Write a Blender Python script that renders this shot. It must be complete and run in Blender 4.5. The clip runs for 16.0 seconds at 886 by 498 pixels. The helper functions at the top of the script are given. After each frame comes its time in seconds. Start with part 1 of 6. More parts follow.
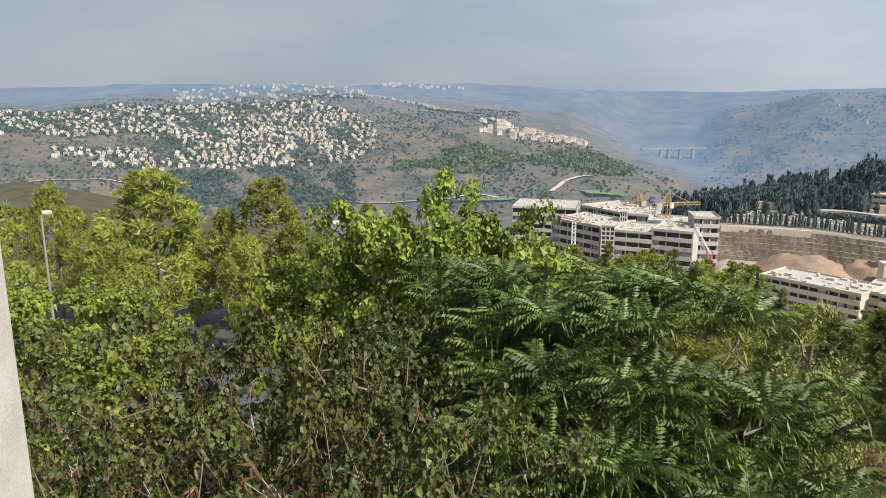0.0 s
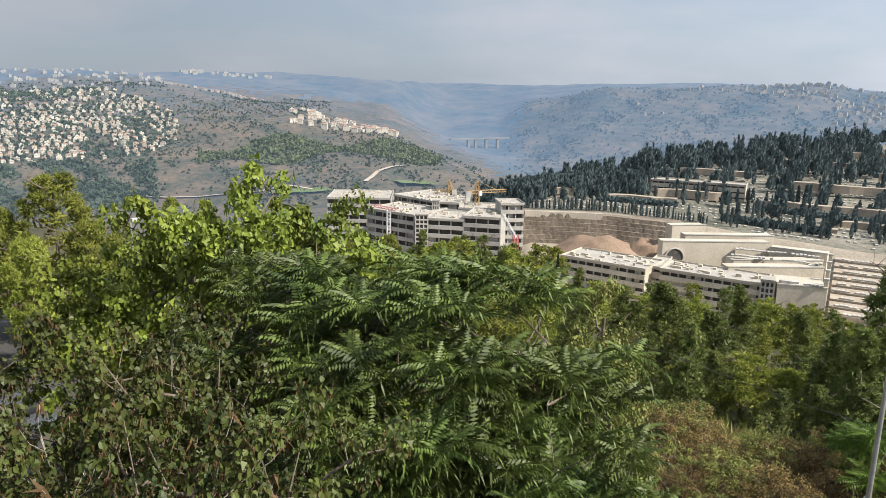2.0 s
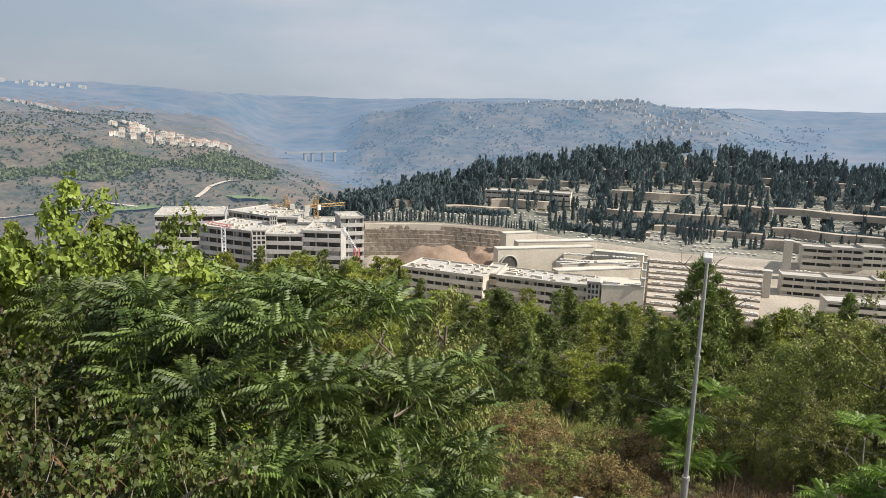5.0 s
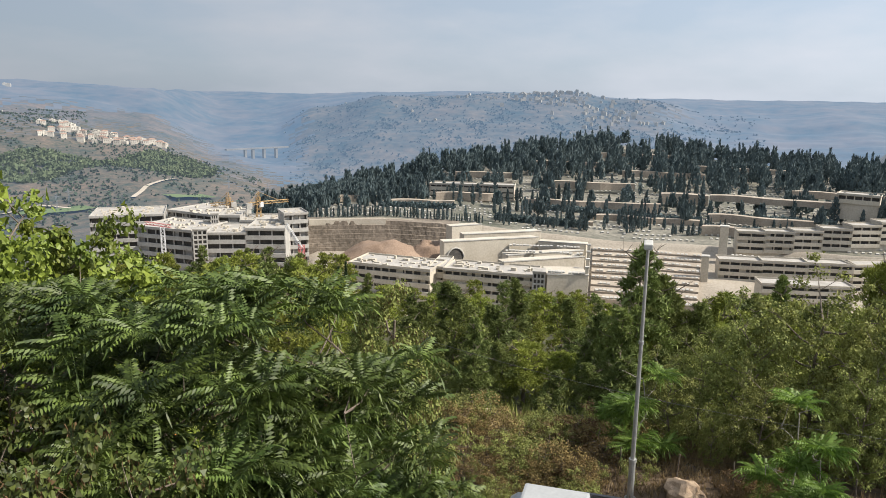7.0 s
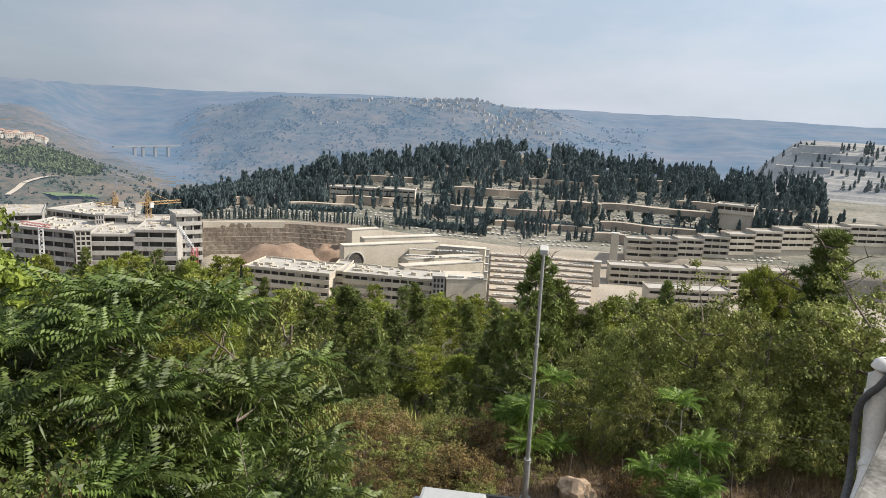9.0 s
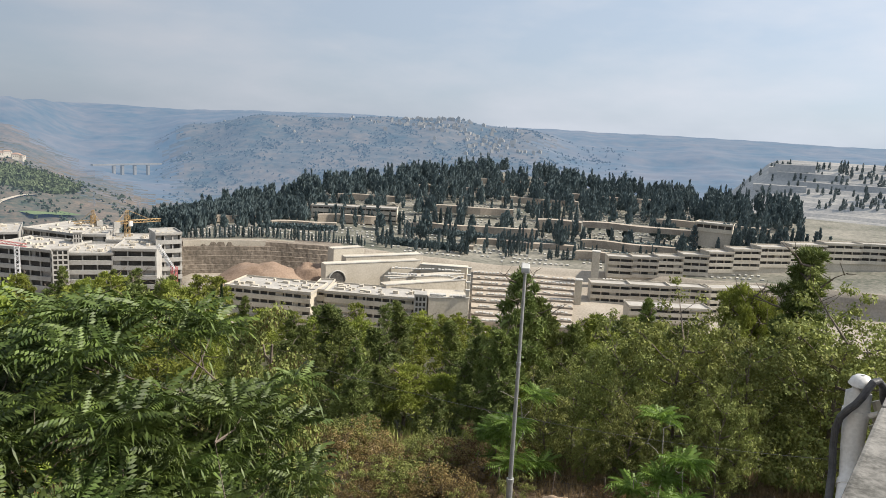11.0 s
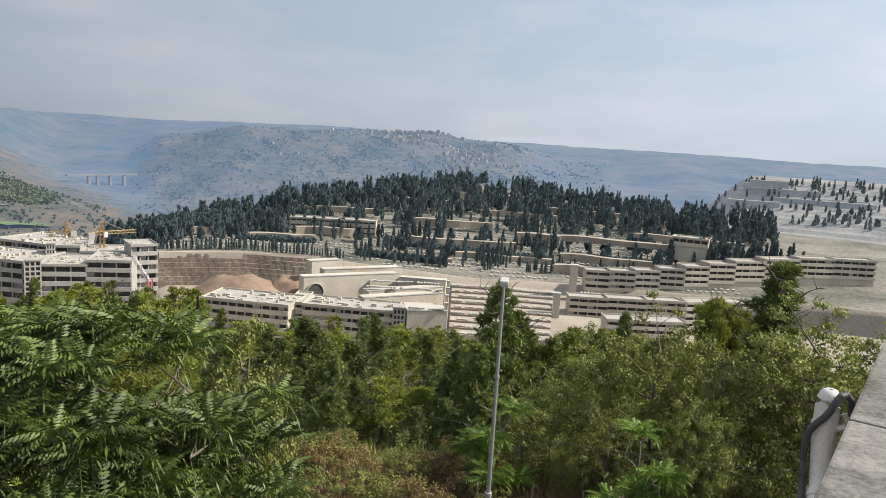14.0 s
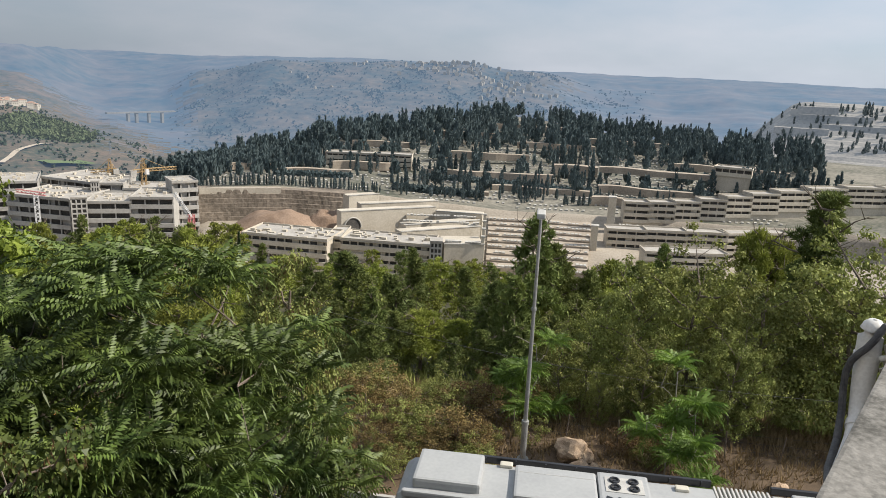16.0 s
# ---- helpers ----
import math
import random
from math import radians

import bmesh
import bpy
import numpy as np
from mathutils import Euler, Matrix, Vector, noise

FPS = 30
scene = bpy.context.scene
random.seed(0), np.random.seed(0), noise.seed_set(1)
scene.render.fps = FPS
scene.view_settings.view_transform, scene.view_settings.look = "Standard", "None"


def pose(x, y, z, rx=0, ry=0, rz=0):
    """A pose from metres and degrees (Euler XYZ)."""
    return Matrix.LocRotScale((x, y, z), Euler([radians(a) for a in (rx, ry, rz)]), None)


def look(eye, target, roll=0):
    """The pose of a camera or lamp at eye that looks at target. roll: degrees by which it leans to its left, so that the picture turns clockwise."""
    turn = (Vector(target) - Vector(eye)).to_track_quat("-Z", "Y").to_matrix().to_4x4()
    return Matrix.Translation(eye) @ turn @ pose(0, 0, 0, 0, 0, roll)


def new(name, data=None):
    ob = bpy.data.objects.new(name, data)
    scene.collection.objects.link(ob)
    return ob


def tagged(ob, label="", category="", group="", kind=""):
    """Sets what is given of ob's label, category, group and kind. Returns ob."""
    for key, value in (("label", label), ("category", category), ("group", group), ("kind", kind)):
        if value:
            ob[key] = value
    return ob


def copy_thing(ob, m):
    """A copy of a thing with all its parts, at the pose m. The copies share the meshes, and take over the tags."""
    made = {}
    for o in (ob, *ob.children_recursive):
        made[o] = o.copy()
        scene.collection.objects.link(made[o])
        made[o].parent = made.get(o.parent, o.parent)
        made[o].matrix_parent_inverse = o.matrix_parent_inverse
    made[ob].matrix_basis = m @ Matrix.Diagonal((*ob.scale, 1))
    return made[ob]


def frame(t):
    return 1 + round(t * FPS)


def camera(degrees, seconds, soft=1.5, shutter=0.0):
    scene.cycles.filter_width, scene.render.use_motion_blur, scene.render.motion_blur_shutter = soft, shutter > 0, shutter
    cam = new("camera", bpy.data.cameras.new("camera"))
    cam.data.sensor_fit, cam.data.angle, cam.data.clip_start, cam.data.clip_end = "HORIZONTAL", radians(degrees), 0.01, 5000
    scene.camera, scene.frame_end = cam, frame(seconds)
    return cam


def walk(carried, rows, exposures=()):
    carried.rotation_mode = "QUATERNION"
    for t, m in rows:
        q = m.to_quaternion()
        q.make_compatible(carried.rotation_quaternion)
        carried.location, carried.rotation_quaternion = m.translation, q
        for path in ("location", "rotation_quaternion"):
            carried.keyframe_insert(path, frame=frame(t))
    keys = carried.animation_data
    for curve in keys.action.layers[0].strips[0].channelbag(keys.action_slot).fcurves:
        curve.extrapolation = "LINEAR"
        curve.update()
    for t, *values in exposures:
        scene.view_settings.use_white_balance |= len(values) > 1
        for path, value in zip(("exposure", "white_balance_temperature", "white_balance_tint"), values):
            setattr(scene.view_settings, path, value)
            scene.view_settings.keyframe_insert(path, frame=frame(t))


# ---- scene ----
# ---- the camera and its walk ----
EYE = 15.8
cam = camera(63.2, 16.0, soft=0.85)
ROWS = (
    (0.0, -0.000, 0.000, -0.000, 0.00, -12.24, 0.07),
    (0.5, 0.011, 0.015, -0.009, -2.44, -12.23, -0.25),
    (1.0, 0.032, 0.016, -0.006, -6.54, -12.42, -0.59),
    (1.5, 0.053, -0.002, 0.004, -10.87, -12.63, -0.69),
    (2.0, 0.065, -0.029, 0.015, -14.67, -12.88, -0.83),
    (2.5, 0.072, -0.057, 0.023, -18.02, -12.78, -1.00),
    (3.0, 0.076, -0.080, 0.029, -21.02, -12.83, -1.36),
    (3.5, 0.072, -0.086, 0.034, -23.65, -12.56, -1.83),
    (4.0, 0.062, -0.074, 0.039, -25.51, -11.95, -1.91),
    (6.5, 0.054, -0.065, 0.043, -30.07, -11.87, -0.54),
    (7.0, 0.057, -0.064, 0.039, -31.94, -12.03, -0.71),
    (7.5, 0.072, -0.055, 0.019, -33.87, -12.10, -1.23),
    (8.0, 0.088, -0.047, 0.001, -35.62, -12.04, -1.81),
    (8.5, 0.095, -0.047, 0.002, -37.49, -11.81, -2.36),
    (9.0, 0.096, -0.049, 0.012, -39.59, -11.44, -2.80),
    (11.5, 0.110, -0.047, 0.012, -41.01, -9.77, -2.91),
    (12.0, 0.128, -0.042, 0.006, -40.70, -9.79, -2.88),
    (12.5, 0.115, -0.047, 0.010, -40.90, -9.65, -3.01),
    (13.0, 0.093, -0.056, 0.017, -41.42, -9.38, -3.31),
    (13.5, 0.085, -0.060, 0.020, -42.12, -9.08, -3.52),
    (14.0, 0.084, -0.063, 0.022, -42.64, -8.79, -3.51),
    (14.5, 0.080, -0.065, 0.023, -42.69, -8.58, -3.45),
    (15.0, 0.073, -0.067, 0.026, -42.38, -8.55, -3.27),
    (15.5, 0.075, -0.066, 0.025, -41.58, -10.23, -2.93),
    (16.0, 0.081, -0.064, 0.021, -39.89, -14.22, -2.41),
)
walk(cam, [(t, pose(x, y, z + EYE, 90 + pitch, roll, yaw)) for t, x, y, z, yaw, pitch, roll in ROWS],
     exposures=((0.0, 0.27), (3.5, 0.30), (7.0, 0.23), (9.0, 0.20), (12.5, 0.18), (14.0, 0.13), (15.2, 0.13), (16.0, 0.04)))

# ---- world, sun ----
SUN_AZ, SUN_EL = 130.0, 41.0
world = bpy.data.worlds.new("world")
scene.world = world
world.use_nodes = True
wn, wl = world.node_tree.nodes, world.node_tree.links
wn.clear()
sky = wn.new("ShaderNodeTexSky")
sky.sky_type = "NISHITA"
sky.sun_disc = False
sky.sun_elevation, sky.sun_rotation = radians(SUN_EL), radians(SUN_AZ)
sky.air_density, sky.dust_density, sky.ozone_density, sky.altitude = 1.0, 1.5, 2.0, 700
cmap = wn.new("ShaderNodeMapping")
cmap.inputs["Scale"].default_value = (1.6, 1.6, 5.0)
cloud = wn.new("ShaderNodeTexNoise")
cloud.inputs["Scale"].default_value, cloud.inputs["Detail"].default_value, cloud.inputs["Roughness"].default_value = 1.5, 6.0, 0.52
cramp = wn.new("ShaderNodeMapRange")
cramp.inputs["From Min"].default_value, cramp.inputs["From Max"].default_value = 0.42, 0.62
cramp.inputs["To Min"].default_value, cramp.inputs["To Max"].default_value = 0.3, 1.0
veil = wn.new("ShaderNodeMix")
veil.data_type = "RGBA"
veil.inputs["B"].default_value = (5.7, 6.1, 6.8, 1)
background = wn.new("ShaderNodeBackground")
background.inputs["Strength"].default_value = 0.076
wout = wn.new("ShaderNodeOutputWorld")
wtex = wn.new("ShaderNodeTexCoord")
wl.new(wtex.outputs["Generated"], cmap.inputs["Vector"])
wl.new(cmap.outputs["Vector"], cloud.inputs["Vector"])
wl.new(cloud.outputs["Fac"], cramp.inputs["Value"])
wl.new(cramp.outputs["Result"], veil.inputs["Factor"])
thin_haze = wn.new("ShaderNodeMix")
thin_haze.data_type = "RGBA"
thin_haze.inputs["Factor"].default_value = 0.7
thin_haze.inputs["B"].default_value = (4.1, 5.1, 6.4, 1)
wl.new(sky.outputs["Color"], thin_haze.inputs["A"])
wl.new(thin_haze.outputs["Result"], veil.inputs["A"])
# the hazy sky grows brighter towards the sun
glare, gmap, bright = wn.new("ShaderNodeVectorMath"), wn.new("ShaderNodeMapRange"), wn.new("ShaderNodeVectorMath")
glare.operation, bright.operation = "DOT_PRODUCT", "SCALE"
glare.inputs[1].default_value = (math.sin(radians(SUN_AZ)) * math.cos(radians(SUN_EL)), math.cos(radians(SUN_AZ)) * math.cos(radians(SUN_EL)), math.sin(radians(SUN_EL)))
gmap.inputs["From Min"].default_value, gmap.inputs["From Max"].default_value = -0.5, 0.6
gmap.inputs["To Min"].default_value, gmap.inputs["To Max"].default_value = 0.86, 1.6
wl.new(wtex.outputs["Generated"], glare.inputs[0])
wl.new(glare.outputs["Value"], gmap.inputs["Value"])
wl.new(veil.outputs["Result"], bright.inputs[0])
wl.new(gmap.outputs["Result"], bright.inputs["Scale"])
wl.new(bright.outputs["Vector"], background.inputs["Color"])
wl.new(background.outputs["Background"], wout.inputs["Surface"])

sun = new("sun", bpy.data.lights.new("sun", "SUN"))
sun.data.energy, sun.data.angle, sun.data.color = 6.3, radians(2.0), (1.0, 0.93, 0.82)
sa, se = radians(SUN_AZ), radians(SUN_EL)
sun_way = Vector((math.sin(sa) * math.cos(se), math.cos(sa) * math.cos(se), math.sin(se)))
sun.matrix_world = look(sun_way * 100, (0, 0, 0))


# ---- materials ----
def material(name, low, high, rough=0.85, scale=3.0, fine=40.0, bump=0.15, dist=0.02, metal=0.0, haze_glow=None, leaf=0.0, spread=0.0, gloss=0.3):
    """Two scales of noise between two colours, a fine relief, a little change from piece to piece."""
    m = bpy.data.materials.new(name)
    m.use_nodes = True
    n, l = m.node_tree.nodes, m.node_tree.links
    bsdf, out = n["Principled BSDF"], n["Material Output"]
    where = n.new("ShaderNodeNewGeometry")
    coarse, grain = n.new("ShaderNodeTexNoise"), n.new("ShaderNodeTexNoise")
    for tex, s in ((coarse, scale), (grain, fine)):
        tex.inputs["Scale"].default_value, tex.inputs["Detail"].default_value = s, 5.0
        l.new(where.outputs["Position"], tex.inputs["Vector"])
    blend = n.new("ShaderNodeMath")
    blend.operation = "MULTIPLY_ADD"
    blend.inputs[1].default_value = 0.45
    l.new(grain.outputs["Fac"], blend.inputs[0])
    half = n.new("ShaderNodeMath")
    half.operation = "MULTIPLY"
    half.inputs[1].default_value = 0.55
    l.new(coarse.outputs["Fac"], half.inputs[0])
    l.new(half.outputs[0], blend.inputs[2])
    span = n.new("ShaderNodeMapRange")
    span.inputs["From Min"].default_value, span.inputs["From Max"].default_value = 0.36, 0.64
    l.new(blend.outputs[0], span.inputs["Value"])
    mix = n.new("ShaderNodeMix")
    mix.data_type = "RGBA"
    mix.inputs["A"].default_value, mix.inputs["B"].default_value = (*low, 1), (*high, 1)
    l.new(span.outputs["Result"], mix.inputs["Factor"])
    colour = mix.outputs["Result"]
    if spread:
        vary, info, add = n.new("ShaderNodeHueSaturation"), n.new("ShaderNodeObjectInfo"), n.new("ShaderNodeMath")
        add.operation = "ADD"
        l.new(info.outputs["Random"], add.inputs[0])
        l.new(where.outputs["Random Per Island"], add.inputs[1])
        vr = n.new("ShaderNodeMapRange")
        vr.inputs["From Max"].default_value = 2.0
        vr.inputs["To Min"].default_value, vr.inputs["To Max"].default_value = 1 - spread, 1 + spread
        l.new(add.outputs[0], vr.inputs["Value"])
        l.new(vr.outputs["Result"], vary.inputs["Value"])
        hr = n.new("ShaderNodeMapRange")
        hr.inputs["To Min"].default_value, hr.inputs["To Max"].default_value = 0.5 - spread * 0.02, 0.5 + spread * 0.02
        l.new(info.outputs["Random"], hr.inputs["Value"])
        l.new(hr.outputs["Result"], vary.inputs["Hue"])
        l.new(colour, vary.inputs["Color"])
        colour = vary.outputs["Color"]
    l.new(colour, bsdf.inputs["Base Color"])
    bsdf.inputs["Roughness"].default_value, bsdf.inputs["Metallic"].default_value = rough, metal
    bsdf.inputs["Specular IOR Level"].default_value = gloss
    if bump:
        b = n.new("ShaderNodeBump")
        b.inputs["Strength"].default_value, b.inputs["Distance"].default_value = bump, dist
        l.new(grain.outputs["Fac"], b.inputs["Height"])
        l.new(b.outputs["Normal"], bsdf.inputs["Normal"])
    # even emission that stands in for haze over far surfaces
    if haze_glow:
        bsdf.inputs["Emission Color"].default_value = (*haze_glow, 1)
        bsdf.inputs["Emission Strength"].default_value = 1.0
    if leaf:
        thin, both = n.new("ShaderNodeBsdfTranslucent"), n.new("ShaderNodeMixShader")
        l.new(colour, thin.inputs["Color"])
        both.inputs[0].default_value = leaf
        l.new(bsdf.outputs[0], both.inputs[1])
        l.new(thin.outputs[0], both.inputs[2])
        l.new(both.outputs[0], out.inputs["Surface"])
    return m


SOIL = material("dry soil", (0.060, 0.042, 0.027), (0.144, 0.100, 0.064), scale=0.6, fine=22, bump=0.35, dist=0.04)
UNDER = material("forest floor", (0.03, 0.035, 0.018), (0.10, 0.085, 0.045), scale=0.3, fine=5, bump=0.5, dist=0.2)
SITE = material("pale crushed limestone", (0.238, 0.202, 0.158), (0.374, 0.331, 0.274), scale=0.05, fine=1.2, bump=0.4, dist=0.3)
HILL = material("cemetery hillside", (0.075, 0.080, 0.060), (0.260, 0.238, 0.198), scale=0.04, fine=0.5, bump=0.3, dist=0.5)
# the four far slopes carry their haze as bluish emission
FAR1 = material("hazy scrubby valley side", (0.028, 0.040, 0.021), (0.138, 0.098, 0.060), scale=0.012, fine=0.09, bump=0.6, dist=6, haze_glow=(0.036, 0.056, 0.094))
FARMID = material("hazy middle slope", (0.024, 0.038, 0.026), (0.115, 0.084, 0.056), scale=0.008, fine=0.07, bump=0.5, dist=6, haze_glow=(0.064, 0.102, 0.172))
FAR2 = material("hazy far ridge", (0.018, 0.030, 0.028), (0.080, 0.064, 0.048), scale=0.0045, fine=0.02, bump=0.5, dist=6, haze_glow=(0.098, 0.166, 0.272))
FARWARM = material("hazy terraced slope", (0.012, 0.025, 0.025), (0.085, 0.066, 0.047), scale=0.007, fine=0.035, bump=0.6, dist=8, haze_glow=(0.088, 0.140, 0.218))
EARTH = material("orange spoil earth", (0.165, 0.112, 0.078), (0.285, 0.205, 0.150), scale=0.12, fine=1.5, bump=0.5, dist=0.3)
ASPHALT = material("asphalt", (0.045, 0.045, 0.048), (0.085, 0.083, 0.08), scale=0.7, fine=60, bump=0.25)
KERB = material("kerb concrete", (0.30, 0.29, 0.27), (0.45, 0.43, 0.40), scale=2, fine=40)
CONCRETE = material("raw concrete", (0.290, 0.276, 0.255), (0.425, 0.410, 0.382), scale=0.15, fine=1.5, bump=0.2, dist=0.05, spread=0.08)
CONCRETE2 = material("dusty roof concrete", (0.290, 0.268, 0.240), (0.430, 0.405, 0.370), scale=0.25, fine=1.8, bump=0.3, dist=0.1)
CREAM = material("cream limestone cladding", (0.400, 0.355, 0.285), (0.550, 0.500, 0.420), scale=0.12, fine=1.6, bump=0.2, dist=0.05, spread=0.06)
ROCKCUT = material("cut limestone face", (0.120, 0.100, 0.080), (0.270, 0.225, 0.180), scale=0.10, fine=0.9, bump=0.6, dist=0.5)
GRAVE = material("grave limestone", (0.344, 0.328, 0.295), (0.508, 0.492, 0.459), scale=0.3, fine=2, spread=0.12)
# dark tone that puts the shade of rooms and openings into the colour
DARK_FILL = material("dark fill for shaded openings", (0.05, 0.048, 0.045), (0.12, 0.11, 0.10), scale=0.3, fine=2)
STEEL_Y = material("yellow crane paint", (0.306, 0.198, 0.090), (0.414, 0.288, 0.144), rough=0.5, scale=1, fine=8)
STEEL_R = material("red and grey crane paint", (0.42, 0.10, 0.10), (0.58, 0.20, 0.20), rough=0.5, scale=1, fine=8)
STEEL_W = material("pale lattice paint", (0.5, 0.5, 0.5), (0.7, 0.7, 0.7), rough=0.5)
GALV = material("galvanised steel", (0.30, 0.30, 0.30), (0.44, 0.44, 0.43), rough=0.45, scale=3, fine=30, metal=0.5)
BARK = material("grey brown bark", (0.09, 0.07, 0.055), (0.22, 0.18, 0.145), scale=3, fine=30, bump=0.6)
BARKPALE = material("pale smooth bark", (0.24, 0.21, 0.18), (0.42, 0.38, 0.33), scale=3, fine=30, bump=0.3)
PINE = material("pine needles", (0.128, 0.157, 0.025), (0.289, 0.315, 0.060), rough=0.7, scale=0.35, fine=2.5, bump=0, leaf=0.2, spread=0.45)
PINEDARK = material("dark pine needles", (0.085, 0.115, 0.032), (0.200, 0.235, 0.064), rough=0.7, scale=0.35, fine=2.5, bump=0, leaf=0.15, spread=0.4)
# cypress green lightened and blued: the hill's haze is in the colour
CYPRESS_HAZED = material("haze-blued cypress scales", (0.070, 0.103, 0.111), (0.135, 0.173, 0.176), rough=0.8, scale=0.2, fine=2, bump=0, leaf=0.1, spread=0.35)
AIL = material("pinnate leaves", (0.026, 0.048, 0.010), (0.122, 0.170, 0.034), rough=0.5, scale=0.8, fine=5, bump=0, leaf=0.14, spread=0.55, gloss=0.3)
AILYOUNG = material("young pinnate leaves", (0.081, 0.153, 0.020), (0.171, 0.270, 0.045), rough=0.5, scale=0.8, fine=5, bump=0, leaf=0.35, spread=0.25)
BROAD = material("rounded leaves", (0.026, 0.038, 0.010), (0.100, 0.118, 0.028), rough=0.5, scale=0.8, fine=6, bump=0, leaf=0.12, spread=0.4, gloss=0.3)
BRIGHT = material("sunny broad leaves", (0.085, 0.120, 0.018), (0.220, 0.260, 0.040), rough=0.5, scale=0.6, fine=5, bump=0, leaf=0.22, spread=0.35, gloss=0.3)
OLIVE = material("small dull leaves", (0.115, 0.132, 0.036), (0.275, 0.290, 0.080), rough=0.7, scale=0.5, fine=4, bump=0, leaf=0.25, spread=0.45)
RUST = material("withered leaves", (0.075, 0.045, 0.024), (0.160, 0.098, 0.046), rough=0.8, scale=1, fine=6, bump=0, leaf=0.25, spread=0.3)
DRYGRASS = material("dry grass", (0.15, 0.105, 0.05), (0.32, 0.24, 0.13), rough=0.9, scale=0.6, fine=5, bump=0, leaf=0.2, spread=0.3)
HEATH = material("autumn scrub", (0.13, 0.095, 0.038), (0.29, 0.21, 0.085), rough=0.9, scale=0.6, fine=5, bump=0, leaf=0.2, spread=0.3)
# houses, roofs and far trees emit a little bluish light in place of haze
HOUSE = material("hazy village limestone", (0.320, 0.295, 0.253), (0.523, 0.488, 0.430), scale=0.02, fine=0.4, bump=0, spread=0.2, haze_glow=(0.03, 0.035, 0.045))
TILE = material("hazy red tile roof", (0.230, 0.145, 0.111), (0.323, 0.221, 0.170), scale=0.05, fine=0.6, bump=0, spread=0.2, haze_glow=(0.03, 0.035, 0.045))
HOUSEFAR = material("hazy far limestone", (0.17, 0.16, 0.14), (0.30, 0.285, 0.26), scale=0.02, fine=0.4, bump=0, spread=0.2, haze_glow=(0.09, 0.115, 0.15))
FARTREE = material("hazy far tree crowns", (0.026, 0.045, 0.034), (0.06, 0.085, 0.055), scale=0.02, fine=0.3, bump=0, spread=0.3, haze_glow=(0.035, 0.045, 0.06))
FARGREEN = material("hazy far young pine wood", (0.045, 0.068, 0.035), (0.10, 0.12, 0.06), scale=0.02, fine=0.3, bump=0, spread=0.3, haze_glow=(0.04, 0.05, 0.06))
WHITEPAINT = material("white bus paint", (0.31, 0.315, 0.315), (0.375, 0.38, 0.375), rough=0.3, scale=0.8, fine=8, bump=0.02, gloss=0.5)
BLACK = material("black rubber and glass", (0.012, 0.012, 0.014), (0.03, 0.03, 0.033), rough=0.35, scale=2, fine=20, bump=0.03, gloss=0.5)
GREENP = material("green bus paint", (0.01, 0.12, 0.06), (0.02, 0.17, 0.09), rough=0.35)
GREYP = material("grey plastic", (0.36, 0.35, 0.33), (0.5, 0.49, 0.46), rough=0.6, scale=3)
BEIGE = material("beige hatch plastic", (0.45, 0.42, 0.35), (0.55, 0.52, 0.44), rough=0.6)
PLASTER = material("rough pale plaster", (0.416, 0.384, 0.344), (0.560, 0.528, 0.480), scale=3, fine=50, bump=0.5, dist=0.01)
COPING = material("weathered stone coping", (0.074, 0.071, 0.063), (0.244, 0.233, 0.214), scale=9, fine=90, bump=0.6, dist=0.004)
PIPE = material("scuffed white pipe", (0.55, 0.54, 0.52), (0.74, 0.73, 0.71), rough=0.5, scale=14, fine=120, bump=0.2, dist=0.002)
CABLE = material("dark cable", (0.05, 0.05, 0.055), (0.10, 0.10, 0.10), rough=0.55, scale=20, fine=150)
ROCK = material("field rock", (0.26, 0.175, 0.11), (0.50, 0.38, 0.27), scale=2.5, fine=25, bump=0.8, dist=0.05)
ORANGE = material("orange paint", (0.42, 0.12, 0.02), (0.55, 0.17, 0.03), rough=0.4)
CARGREY = material("silver car paint", (0.10, 0.11, 0.12), (0.16, 0.17, 0.19), rough=0.3, metal=0.4)


# ---- building tools ----
def at(az, d, zrel=0.0):
    """A place by its bearing (degrees, clockwise from y), its level distance and its height against the terrace."""
    a = radians(az)
    return Vector((d * math.sin(a), d * math.cos(a), EYE + zrel))


def part(name, bm, mat, parent=None, label=""):
    """A bmesh, or (vertices, faces), as one mesh object under a thing or a part."""
    me = bpy.data.meshes.new(name)
    if isinstance(bm, tuple):
        me.from_pydata(bm[0], [], bm[1])
    else:
        bm.to_mesh(me)
        bm.free()
    me.materials.append(mat)
    ob = new(name, me)
    if parent is not None:
        ob.parent = parent
    if label:
        tagged(ob, label)
    return ob


def thing(name, m, label, category, group="", kind=""):
    ob = new(name)
    ob.empty_display_size = 0.2
    ob.matrix_world = m
    return tagged(ob, label, category, group, kind)


def share(name, source, parent, m):
    """One more piece on the mesh of another."""
    ob = new(name, source.data)
    ob.parent = parent
    ob.matrix_local = m
    return ob


def box(bm, x0, x1, y0, y1, z0, z1, bevel=0.0):
    made = bmesh.ops.create_cube(bm, size=1.0, matrix=Matrix.LocRotScale(((x0 + x1) / 2, (y0 + y1) / 2, (z0 + z1) / 2), None, (abs(x1 - x0), abs(y1 - y0), abs(z1 - z0))))
    if bevel:
        edges = {e for v in made["verts"] for e in v.link_edges}
        bmesh.ops.bevel(bm, geom=list(edges), offset=bevel, segments=2, affect="EDGES", profile=0.6)
    return bm


